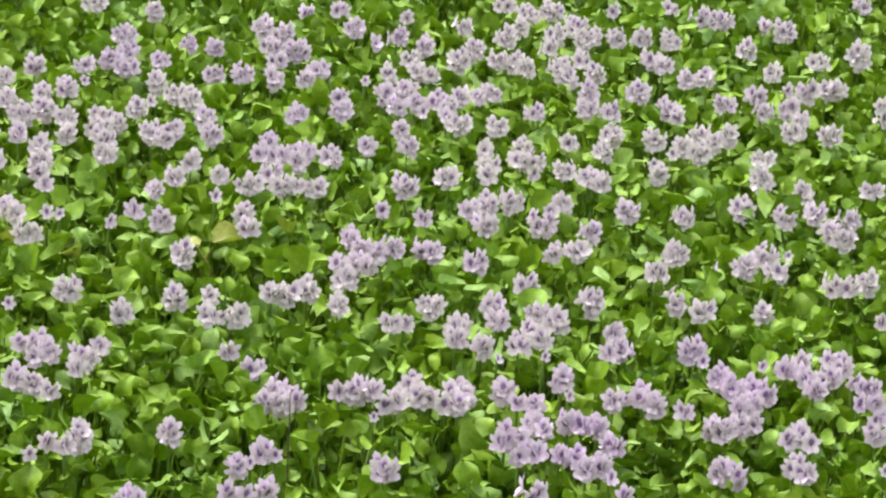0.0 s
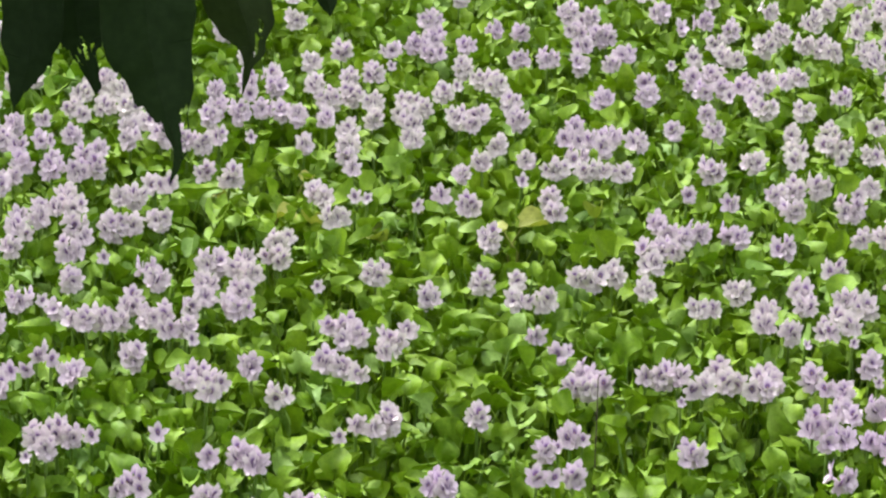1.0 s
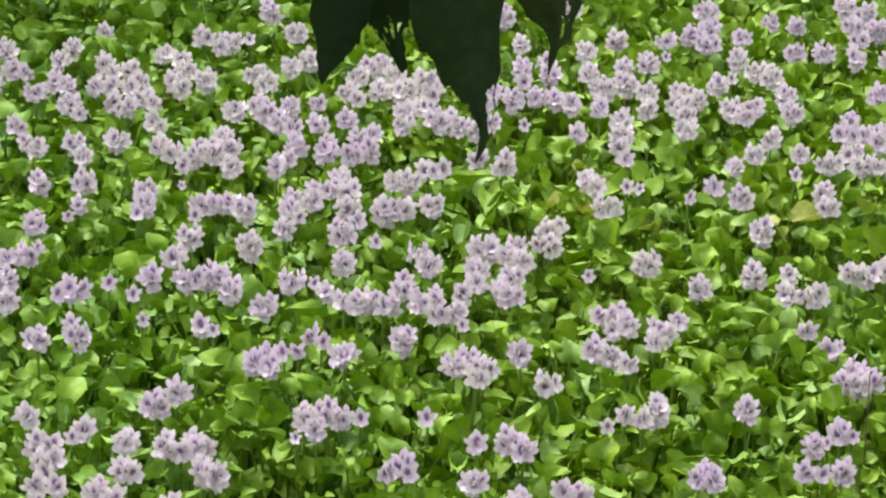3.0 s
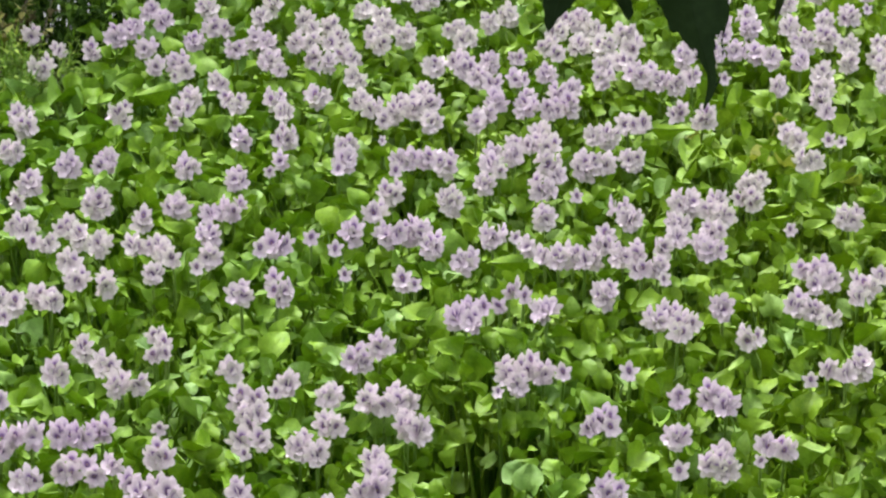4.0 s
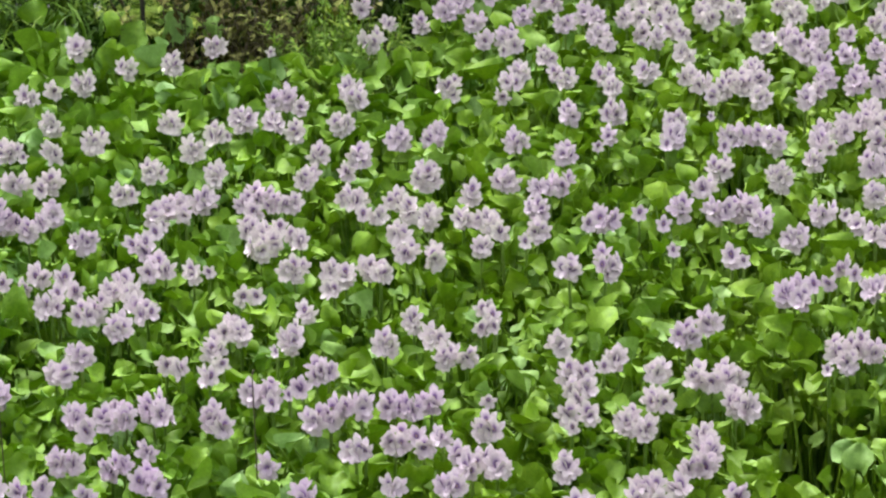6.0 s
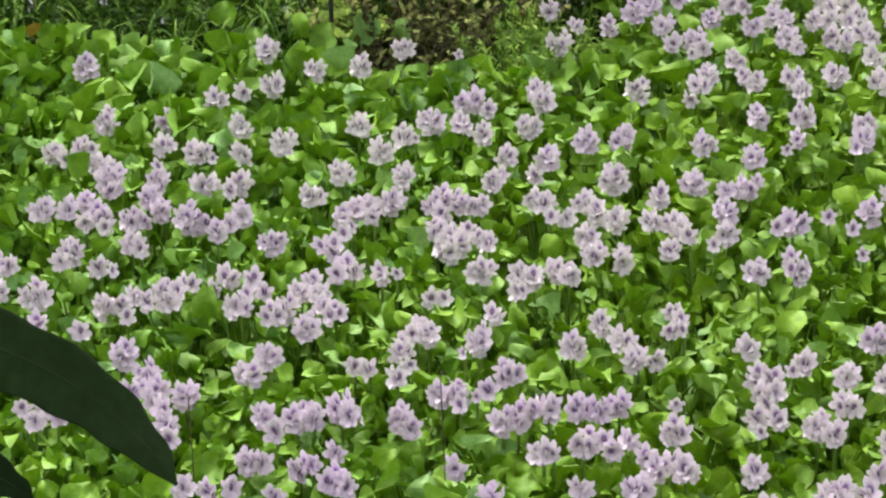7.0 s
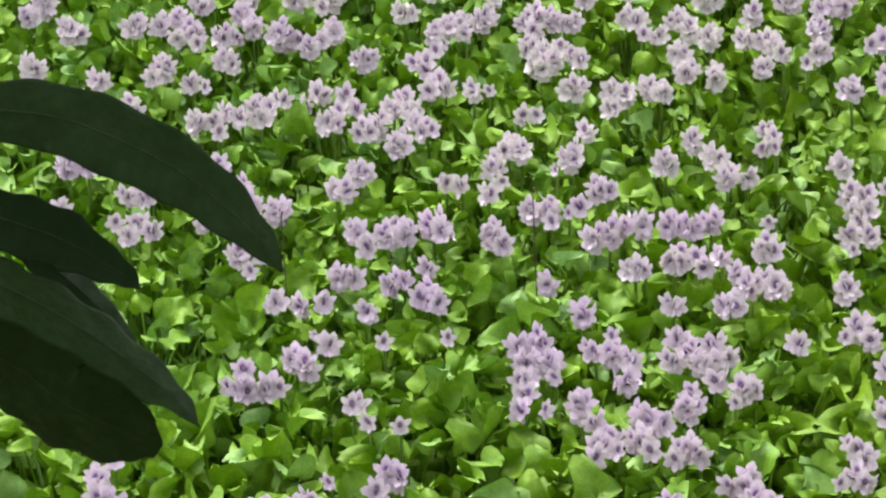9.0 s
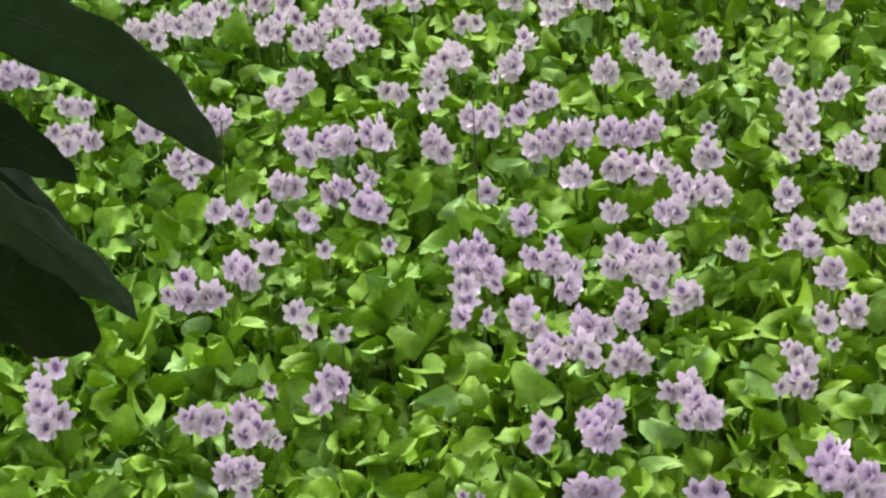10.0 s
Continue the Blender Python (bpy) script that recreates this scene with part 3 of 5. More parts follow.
spikes((0.390, 8.05, 42, 36), (1.722, 8.05, 51, 46), (2.369, 8.06, 29, 29), (-1.189, 8.06, 40, 62), (-1.879, 8.06, 40, 40), (-0.807, 8.06, 48, 70), (1.749, 8.07, 34, 29), (-1.302, 8.07, 51, 48), (2.498, 8.07, 26, 35), (2.677, 8.08, 50, 47), (-0.840, 8.08, 62, 62), (-1.152, 8.08, 37, 34), (-0.722, 8.08, 62, 56), (2.903, 8.08, 83, 74), (-2.153, 8.09, 58, 58), (-1.265, 8.09, 51, 51), (-1.916, 8.09, 52, 52), (2.718, 8.09, 62, 68), (-0.940, 8.10, 79, 76), (1.288, 8.10, 51, 43), (0.452, 8.11, 39, 37), (-0.753, 8.11, 65, 62), (-2.019, 8.12, 52, 52), (-1.291, 8.13, 66, 57))
spikes((-0.254, 8.13, 71, 57), (0.660, 8.13, 79, 79), (-0.163, 8.15, 88, 85), (0.418, 8.15, 57, 37), (2.354, 8.16, 68, 65), (2.454, 8.16, 71, 59), (1.320, 8.17, 75, 86), (-2.350, 8.18, 76, 76), (1.196, 8.19, 52, 57), (-2.004, 8.19, 70, 79), (2.525, 8.19, 65, 59), (0.183, 8.19, 34, 28), (1.692, 8.19, 64, 43), (-0.600, 8.20, 66, 68), (2.733, 8.22, 60, 54), (-1.328, 8.22, 58, 49), (0.812, 8.22, 34, 29), (2.298, 8.22, 74, 44), (1.232, 8.22, 63, 58), (-1.834, 8.22, 47, 58), (0.155, 8.22, 51, 57), (-0.668, 8.23, 66, 52), (3.494, 8.24, 37, 52), (1.371, 8.25, 58, 52))
spikes((-1.042, 8.25, 81, 58), (-1.865, 8.26, 64, 70), (0.007, 8.26, 43, 32), (-0.480, 8.27, 69, 46), (2.518, 8.27, 69, 60), (-1.356, 8.27, 73, 58), (-1.500, 8.28, 79, 79), (1.209, 8.28, 73, 64), (-0.943, 8.29, 40, 52), (-1.016, 8.29, 58, 64), (0.761, 8.30, 58, 52), (1.176, 8.30, 58, 52), (-0.368, 8.31, 43, 37), (0.805, 8.31, 64, 64), (2.326, 8.31, 75, 66), (2.604, 8.32, 75, 75), (-0.972, 8.33, 52, 58), (2.155, 8.34, 59, 62), (3.191, 8.34, 71, 55), (2.446, 8.35, 75, 60), (-1.328, 8.35, 44, 35), (-1.660, 8.35, 53, 59), (2.194, 8.35, 48, 60), (-0.695, 8.35, 67, 46))
spikes((-1.048, 8.35, 64, 52), (0.621, 8.36, 58, 58), (0.316, 8.36, 78, 72), (3.021, 8.36, 74, 61), (-1.957, 8.37, 45, 42), (0.648, 8.37, 49, 52), (0.555, 8.37, 67, 67), (-1.089, 8.38, 64, 58), (-0.434, 8.38, 46, 58), (-0.340, 8.39, 64, 58), (2.573, 8.39, 76, 61), (0.722, 8.39, 67, 73), (0.594, 8.39, 58, 64), (0.521, 8.39, 49, 58), (0.755, 8.40, 58, 64), (-1.639, 8.41, 44, 44), (-1.311, 8.41, 44, 38), (-2.021, 8.41, 45, 42), (-1.008, 8.41, 44, 35), (-1.900, 8.42, 66, 54), (-0.462, 8.42, 64, 64), (-1.859, 8.42, 54, 45), (-1.698, 8.43, 45, 53), (2.960, 8.43, 83, 80))
spikes((0.956, 8.43, 79, 65), (1.695, 8.44, 83, 65), (-2.310, 8.44, 86, 86), (-0.020, 8.44, 41, 35), (-1.746, 8.44, 89, 83), (1.763, 8.44, 74, 72), (-0.213, 8.45, 44, 38), (2.459, 8.45, 70, 61), (0.827, 8.45, 53, 59), (0.480, 8.45, 47, 59), (2.737, 8.46, 70, 83), (-1.988, 8.46, 75, 75), (2.294, 8.46, 82, 70), (-0.488, 8.47, 65, 59), (-0.537, 8.47, 59, 53), (0.675, 8.47, 73, 59), (-1.346, 8.47, 53, 65), (0.232, 8.47, 67, 65), (0.928, 8.47, 53, 59), (1.454, 8.48, 83, 62), (-1.267, 8.48, 44, 50), (-0.626, 8.48, 74, 74), (-1.622, 8.48, 78, 66), (2.043, 8.49, 60, 54))
spikes((-0.175, 8.49, 88, 76), (-0.764, 8.49, 53, 53), (-2.153, 8.49, 79, 66), (-1.840, 8.50, 66, 51), (-0.803, 8.50, 38, 44), (-2.089, 8.50, 66, 60), (3.505, 8.51, 70, 47), (3.455, 8.52, 63, 63), (0.451, 8.52, 38, 29), (-1.319, 8.52, 54, 66), (-1.091, 8.52, 53, 45), (0.869, 8.52, 65, 53), (-0.082, 8.53, 41, 44), (-0.679, 8.53, 53, 65), (0.393, 8.54, 77, 62), (3.572, 8.54, 64, 73), (0.692, 8.55, 53, 53), (0.134, 8.55, 89, 83), (-2.046, 8.55, 61, 61), (-1.296, 8.55, 66, 66), (-0.343, 8.55, 89, 71), (-2.460, 8.55, 65, 65), (0.207, 8.56, 47, 68), (0.030, 8.56, 74, 74))
spikes((-1.126, 8.57, 54, 54), (-1.017, 8.57, 54, 54), (0.175, 8.57, 59, 74), (0.979, 8.57, 75, 60), (-0.988, 8.58, 39, 60), (1.176, 8.58, 36, 30), (1.928, 8.58, 76, 55), (-0.739, 8.59, 39, 45), (1.622, 8.59, 78, 75), (-1.047, 8.59, 69, 66), (-1.886, 8.59, 67, 55), (-1.234, 8.59, 69, 78), (1.884, 8.59, 61, 52), (-0.710, 8.60, 60, 60), (2.595, 8.60, 77, 87), (1.719, 8.60, 54, 54), (-0.829, 8.60, 60, 54), (1.986, 8.62, 73, 67), (-1.103, 8.62, 60, 60), (0.886, 8.63, 75, 66), (-1.447, 8.63, 78, 66), (-0.859, 8.63, 60, 45), (-2.440, 8.64, 76, 76), (3.341, 8.65, 76, 70))
spikes((-2.014, 8.65, 61, 46), (0.763, 8.66, 69, 66), (-0.529, 8.66, 51, 75), (-1.677, 8.66, 52, 46), (1.347, 8.67, 88, 64), (2.993, 8.67, 82, 66), (0.533, 8.67, 72, 66), (1.012, 8.69, 66, 66), (2.111, 8.69, 86, 68), (3.271, 8.71, 83, 73), (-0.321, 8.71, 45, 39), (-0.355, 8.71, 54, 48), (-1.755, 8.71, 83, 61), (3.173, 8.71, 32, 29), (0.087, 8.72, 69, 54), (-1.664, 8.72, 76, 70), (-2.021, 8.73, 86, 93), (0.980, 8.73, 67, 55), (-1.883, 8.73, 77, 68), (0.741, 8.74, 60, 67), (-0.981, 8.75, 52, 61), (-0.290, 8.75, 85, 60), (3.347, 8.77, 81, 71), (-0.443, 8.77, 82, 58))
spikes((3.423, 8.78, 29, 29), (0.938, 8.78, 55, 76), (0.907, 8.78, 67, 67), (2.196, 8.79, 56, 56), (2.499, 8.79, 85, 72), (-0.655, 8.79, 85, 94), (-1.225, 8.79, 73, 70), (-0.965, 8.80, 46, 46), (2.110, 8.80, 68, 68), (1.105, 8.80, 61, 61), (1.009, 8.80, 55, 61), (0.291, 8.81, 82, 82), (-1.397, 8.81, 77, 68), (2.166, 8.81, 62, 62), (-0.869, 8.82, 43, 52), (3.097, 8.82, 83, 71), (-2.049, 8.83, 69, 56), (-1.907, 8.84, 47, 37), (1.074, 8.84, 55, 55), (0.634, 8.84, 37, 31), (2.742, 8.85, 70, 51), (-2.088, 8.86, 63, 56), (2.821, 8.87, 77, 70), (0.131, 8.87, 80, 70))
spikes((2.236, 8.88, 63, 57), (2.403, 8.88, 60, 63), (-2.182, 8.89, 41, 44), (0.542, 8.90, 83, 68), (-1.771, 8.91, 37, 31), (3.633, 8.91, 82, 82), (2.373, 8.91, 57, 57), (2.208, 8.93, 63, 57), (1.108, 8.93, 71, 62), (1.706, 8.93, 72, 88), (2.290, 8.93, 76, 70), (-2.223, 8.94, 66, 70), (0.387, 8.94, 59, 55), (-1.700, 8.95, 72, 72), (-0.849, 8.95, 74, 71), (1.142, 8.96, 44, 62), (-1.825, 8.96, 88, 63), (-0.966, 8.97, 71, 56), (-0.289, 8.98, 71, 65), (-2.155, 8.98, 63, 57), (-2.125, 8.98, 35, 41), (-1.314, 8.98, 69, 72), (3.621, 8.98, 83, 73), (0.585, 9.01, 56, 47))
spikes((-1.931, 9.02, 67, 60), (2.900, 9.02, 71, 68), (2.194, 9.02, 61, 54), (-1.598, 9.05, 79, 79), (0.432, 9.05, 44, 41), (0.145, 9.05, 47, 37), (-0.201, 9.05, 31, 31), (-0.012, 9.06, 47, 37), (3.713, 9.08, 84, 67), (-0.424, 9.08, 78, 63), (-0.668, 9.09, 44, 50), (-1.232, 9.10, 41, 22), (-0.758, 9.10, 78, 72), (3.521, 9.10, 77, 70), (0.729, 9.10, 57, 57), (0.679, 9.10, 94, 88), (0.407, 9.10, 60, 56), (0.285, 9.10, 75, 72), (2.779, 9.11, 98, 85), (2.612, 9.11, 78, 58), (-1.269, 9.11, 57, 57), (0.569, 9.12, 82, 79), (3.627, 9.13, 74, 67), (1.923, 9.13, 70, 45))
spikes((3.220, 9.13, 76, 63), (-1.047, 9.14, 54, 66), (0.807, 9.14, 82, 69), (0.189, 9.14, 63, 63), (0.162, 9.14, 57, 57), (0.008, 9.14, 72, 69), (-0.648, 9.14, 69, 63), (-0.170, 9.14, 41, 50), (1.303, 9.14, 89, 70), (0.241, 9.15, 69, 57), (0.475, 9.18, 57, 57), (2.450, 9.18, 52, 46), (-1.736, 9.18, 80, 74), (-2.540, 9.19, 54, 54), (3.420, 9.19, 84, 77), (0.422, 9.20, 47, 47), (-1.406, 9.20, 73, 58), (3.067, 9.20, 86, 66), (-0.927, 9.21, 79, 70), (2.839, 9.21, 49, 43), (-2.130, 9.21, 75, 78), (-1.969, 9.21, 71, 71), (1.693, 9.21, 80, 80), (-1.119, 9.22, 73, 73))
spikes((1.541, 9.22, 42, 42), (-1.202, 9.25, 80, 86), (2.603, 9.25, 72, 59), (1.936, 9.26, 81, 58), (0.011, 9.26, 73, 64), (2.341, 9.26, 49, 43), (0.577, 9.26, 73, 48), (0.482, 9.27, 48, 45), (0.533, 9.27, 70, 48), (2.893, 9.28, 76, 63), (2.665, 9.28, 73, 73), (1.411, 9.28, 35, 29), (0.110, 9.30, 22, 26), (1.625, 9.30, 55, 55), (1.292, 9.30, 55, 58), (1.376, 9.30, 42, 32), (2.742, 9.31, 83, 80), (-0.280, 9.32, 77, 70), (3.658, 9.32, 65, 72), (-0.164, 9.33, 83, 70), (3.890, 9.33, 76, 59), (0.714, 9.34, 58, 64), (1.266, 9.35, 58, 55), (0.757, 9.35, 77, 80))
spikes((3.533, 9.35, 38, 38), (0.567, 9.36, 71, 64), (-1.055, 9.36, 39, 48), (-1.853, 9.41, 72, 76), (1.881, 9.41, 33, 39), (-1.135, 9.41, 55, 58), (-0.905, 9.44, 71, 65), (-1.103, 9.44, 59, 65), (0.818, 9.44, 71, 52), (0.863, 9.45, 39, 59), (2.194, 9.47, 73, 53), (3.073, 9.47, 54, 61), (3.581, 9.47, 79, 73), (0.257, 9.47, 71, 65), (0.384, 9.47, 49, 65), (2.465, 9.47, 80, 80), (-0.482, 9.48, 42, 46), (1.716, 9.48, 56, 56), (-1.787, 9.49, 59, 43), (0.117, 9.49, 52, 49), (2.135, 9.49, 67, 57), (2.089, 9.49, 80, 60), (3.044, 9.51, 75, 61), (1.040, 9.51, 88, 82))
spikes((2.006, 9.51, 93, 60), (3.268, 9.53, 72, 58), (-0.637, 9.54, 79, 82), (-0.930, 9.54, 85, 72), (2.615, 9.54, 85, 68), (0.419, 9.54, 59, 52), (2.740, 9.55, 61, 54), (1.406, 9.55, 46, 50), (-0.168, 9.55, 56, 56), (-1.713, 9.56, 73, 66), (0.975, 9.56, 59, 66), (0.153, 9.56, 66, 72), (2.879, 9.57, 68, 34), (0.610, 9.58, 72, 76), (1.797, 9.59, 73, 50), (2.992, 9.59, 79, 62), (0.086, 9.59, 66, 53), (-0.466, 9.60, 72, 53), (0.201, 9.60, 76, 76), (1.929, 9.60, 67, 50), (0.534, 9.61, 72, 69), (0.656, 9.62, 73, 82), (3.288, 9.63, 42, 35), (2.088, 9.63, 88, 61))
spikes((-0.304, 9.63, 56, 73), (0.258, 9.64, 73, 66), (0.162, 9.65, 59, 50), (2.764, 9.65, 75, 45), (0.450, 9.66, 73, 73), (3.657, 9.66, 85, 67), (-0.200, 9.67, 83, 66), (0.049, 9.67, 63, 60), (1.399, 9.67, 67, 50), (2.920, 9.68, 76, 62), (-0.447, 9.69, 73, 60), (-0.335, 9.69, 50, 60), (2.872, 9.69, 83, 62), (-1.611, 9.70, 81, 67), (-0.072, 9.70, 76, 66), (0.545, 9.71, 60, 50), (-2.309, 9.72, 89, 85), (2.187, 9.72, 68, 68), (3.378, 9.73, 35, 49), (0.243, 9.73, 67, 60), (0.633, 9.73, 67, 57), (3.467, 9.73, 81, 70), (-1.474, 9.74, 71, 64), (1.870, 9.75, 71, 64))
spikes((0.678, 9.76, 60, 60), (3.161, 9.76, 77, 70), (2.303, 9.76, 75, 65), (2.147, 9.78, 79, 68), (1.424, 9.78, 78, 61), (1.292, 9.79, 57, 61), (2.090, 9.80, 75, 62), (2.794, 9.80, 76, 59), (3.436, 9.80, 71, 64), (2.229, 9.81, 76, 62), (0.993, 9.82, 61, 74), (2.916, 9.82, 80, 59), (-0.366, 9.83, 74, 61), (0.447, 9.83, 57, 50), (1.621, 9.83, 75, 58), (3.550, 9.84, 71, 71), (2.562, 9.85, 73, 66), (0.948, 9.85, 74, 68), (2.438, 9.86, 66, 59), (3.078, 9.86, 67, 60), (3.366, 9.87, 75, 78), (0.523, 9.87, 78, 54), (0.780, 9.87, 85, 58), (-1.202, 9.87, 44, 24))
spikes((1.144, 9.87, 34, 41), (0.041, 9.88, 71, 64), (0.402, 9.88, 74, 61), (-1.781, 9.89, 79, 75), (1.047, 9.89, 51, 51), (3.954, 9.89, 87, 65), (0.908, 9.90, 88, 85), (3.617, 9.90, 72, 79), (-0.501, 9.90, 51, 27), (0.609, 9.91, 68, 68), (3.529, 9.92, 65, 65), (2.140, 9.92, 76, 52), (-1.374, 9.92, 72, 62), (1.444, 9.92, 68, 68), (0.876, 9.92, 68, 68), (3.848, 9.93, 98, 65), (3.242, 9.93, 82, 78), (-0.470, 9.96, 51, 51), (1.823, 9.96, 69, 45), (-0.087, 9.96, 34, 44), (-0.189, 9.97, 48, 55), (1.639, 9.97, 79, 62), (0.374, 9.98, 82, 75), (-0.905, 9.98, 75, 68))
spikes((1.974, 10.00, 83, 70), (0.789, 10.00, 79, 62), (-0.562, 10.00, 55, 62), (0.278, 10.00, 75, 68), (2.580, 10.02, 63, 49), (-0.044, 10.03, 48, 65), (1.797, 10.03, 70, 76), (-0.502, 10.03, 75, 62), (0.446, 10.03, 62, 75), (3.913, 10.04, 62, 51), (2.899, 10.04, 75, 71), (1.538, 10.04, 69, 62), (1.390, 10.04, 76, 55), (1.870, 10.05, 73, 63), (0.349, 10.05, 62, 62), (0.855, 10.05, 79, 62), (-0.220, 10.06, 76, 62), (4.201, 10.06, 56, 67), (0.036, 10.07, 52, 52), (2.782, 10.07, 85, 71), (0.534, 10.08, 62, 41), (1.039, 10.08, 62, 86), (1.306, 10.08, 52, 87), (-0.096, 10.09, 65, 59))
spikes((1.641, 10.10, 91, 63), (3.514, 10.12, 62, 51), (0.007, 10.12, 66, 62), (2.754, 10.12, 54, 50), (1.132, 10.12, 69, 87), (1.266, 10.12, 49, 63), (0.656, 10.13, 55, 52), (1.709, 10.14, 60, 63), (-0.763, 10.15, 59, 69), (3.818, 10.15, 81, 70), (1.204, 10.15, 87, 52), (3.302, 10.16, 80, 69), (-0.868, 10.16, 45, 52), (3.054, 10.17, 76, 61), (1.987, 10.17, 78, 71), (-0.324, 10.17, 63, 63), (3.503, 10.18, 92, 81), (0.802, 10.18, 84, 87), (0.889, 10.18, 70, 70), (-0.602, 10.18, 70, 56), (1.075, 10.18, 70, 63), (2.286, 10.19, 78, 75), (3.927, 10.19, 85, 74), (1.557, 10.20, 88, 70))
spikes((2.702, 10.20, 43, 36), (4.259, 10.20, 56, 56), (0.629, 10.21, 77, 70), (3.241, 10.21, 80, 73), (0.724, 10.21, 77, 70), (-0.227, 10.22, 66, 70), (-0.038, 10.22, 52, 49), (1.669, 10.22, 88, 60), (0.118, 10.22, 59, 63), (2.432, 10.22, 75, 82), (2.784, 10.23, 72, 65), (-0.137, 10.23, 63, 56), (3.723, 10.24, 81, 67), (-0.097, 10.24, 63, 63), (1.423, 10.24, 85, 78), (-0.456, 10.25, 70, 63), (2.635, 10.27, 83, 65), (0.377, 10.28, 88, 70), (-0.271, 10.28, 53, 77), (-0.014, 10.28, 74, 70), (1.790, 10.29, 71, 75), (1.501, 10.29, 92, 81), (2.700, 10.29, 80, 65), (0.094, 10.30, 70, 70))
spikes((0.198, 10.30, 81, 70), (-0.701, 10.31, 81, 70), (2.776, 10.32, 84, 62), (-0.965, 10.32, 57, 57), (1.186, 10.32, 60, 50), (0.875, 10.32, 78, 78), (3.856, 10.33, 90, 67), (2.914, 10.35, 55, 44), (0.669, 10.35, 78, 57), (1.085, 10.36, 60, 64), (4.045, 10.36, 83, 83), (1.848, 10.36, 43, 36), (2.861, 10.36, 66, 62), (1.975, 10.36, 83, 75), (2.460, 10.37, 65, 54), (0.790, 10.37, 78, 78), (4.122, 10.37, 83, 68), (3.298, 10.37, 81, 93), (0.349, 10.38, 78, 64), (-0.362, 10.38, 50, 53), (3.981, 10.38, 49, 38), (-0.095, 10.38, 42, 53), (1.276, 10.38, 78, 71), (3.468, 10.38, 82, 82))
spikes((4.167, 10.38, 68, 76), (2.969, 10.39, 81, 66), (-0.651, 10.39, 67, 75), (1.400, 10.39, 64, 71), (0.135, 10.40, 71, 64), (2.614, 10.40, 80, 80), (-0.405, 10.41, 60, 64), (-0.044, 10.41, 64, 64), (2.692, 10.43, 92, 73), (1.944, 10.43, 87, 72), (0.457, 10.44, 71, 71), (0.712, 10.45, 89, 71), (1.193, 10.45, 72, 72), (1.520, 10.46, 72, 65), (-0.562, 10.47, 61, 61), (0.750, 10.48, 79, 72), (-0.126, 10.48, 79, 64), (-0.253, 10.50, 64, 72), (1.275, 10.51, 72, 65), (1.602, 10.52, 76, 72), (3.680, 10.52, 61, 68), (0.523, 10.52, 72, 68), (0.124, 10.53, 65, 50), (3.753, 10.54, 84, 65))
spikes((3.274, 10.55, 86, 83), (2.586, 10.55, 33, 33), (1.903, 10.56, 80, 80), (-0.612, 10.58, 72, 58), (0.067, 10.58, 65, 61), (2.282, 10.58, 96, 74), (2.395, 10.58, 63, 63), (1.673, 10.59, 40, 29), (4.009, 10.59, 73, 65), (3.388, 10.60, 76, 83), (-0.434, 10.60, 72, 79), (2.822, 10.61, 52, 67), (2.681, 10.62, 60, 67), (-0.223, 10.63, 58, 72), (2.097, 10.64, 81, 77), (1.423, 10.64, 66, 73), (2.195, 10.64, 81, 70), (2.786, 10.65, 67, 75), (2.454, 10.67, 86, 71), (3.274, 10.67, 76, 87), (0.241, 10.67, 54, 54), (3.165, 10.67, 68, 68), (3.652, 10.68, 69, 54), (4.209, 10.70, 90, 70))
spikes((0.279, 10.72, 88, 73), (1.217, 10.72, 62, 62), (1.834, 10.73, 85, 63), (3.150, 10.74, 84, 84), (3.384, 10.75, 65, 65), (3.629, 10.75, 77, 69), (0.341, 10.75, 37, 37), (1.534, 10.76, 74, 59), (4.392, 10.77, 91, 106), (1.701, 10.77, 74, 56), (2.961, 10.77, 87, 83), (3.095, 10.78, 88, 76), (0.194, 10.78, 77, 66), (2.798, 10.79, 83, 68), (2.349, 10.80, 83, 49), (1.954, 10.81, 67, 63), (-0.118, 10.82, 59, 52), (0.490, 10.83, 85, 66), (1.794, 10.83, 82, 67), (4.010, 10.86, 78, 75), (3.043, 10.89, 81, 84), (3.308, 10.90, 70, 77), (2.447, 10.90, 76, 76), (2.413, 10.90, 83, 76))
spikes((1.861, 10.90, 86, 75), (2.161, 10.95, 68, 64), (2.880, 10.95, 77, 69), (2.359, 10.97, 95, 69), (2.713, 10.97, 38, 58), (3.768, 10.98, 87, 67), (2.079, 10.99, 65, 76), (3.464, 11.01, 86, 86), (3.587, 11.02, 79, 79), (1.190, 11.03, 98, 83), (3.681, 11.03, 91, 71), (3.192, 11.04, 86, 86), (3.513, 11.05, 71, 71), (2.818, 11.07, 81, 70), (3.379, 11.08, 86, 90), (0.424, 11.08, 87, 83), (4.228, 11.09, 96, 80), (2.426, 11.11, 85, 89), (1.884, 11.11, 99, 69), (1.432, 11.14, 76, 84), (4.174, 11.16, 73, 56), (3.281, 11.17, 79, 79), (2.694, 11.18, 78, 78), (3.487, 11.18, 91, 87))
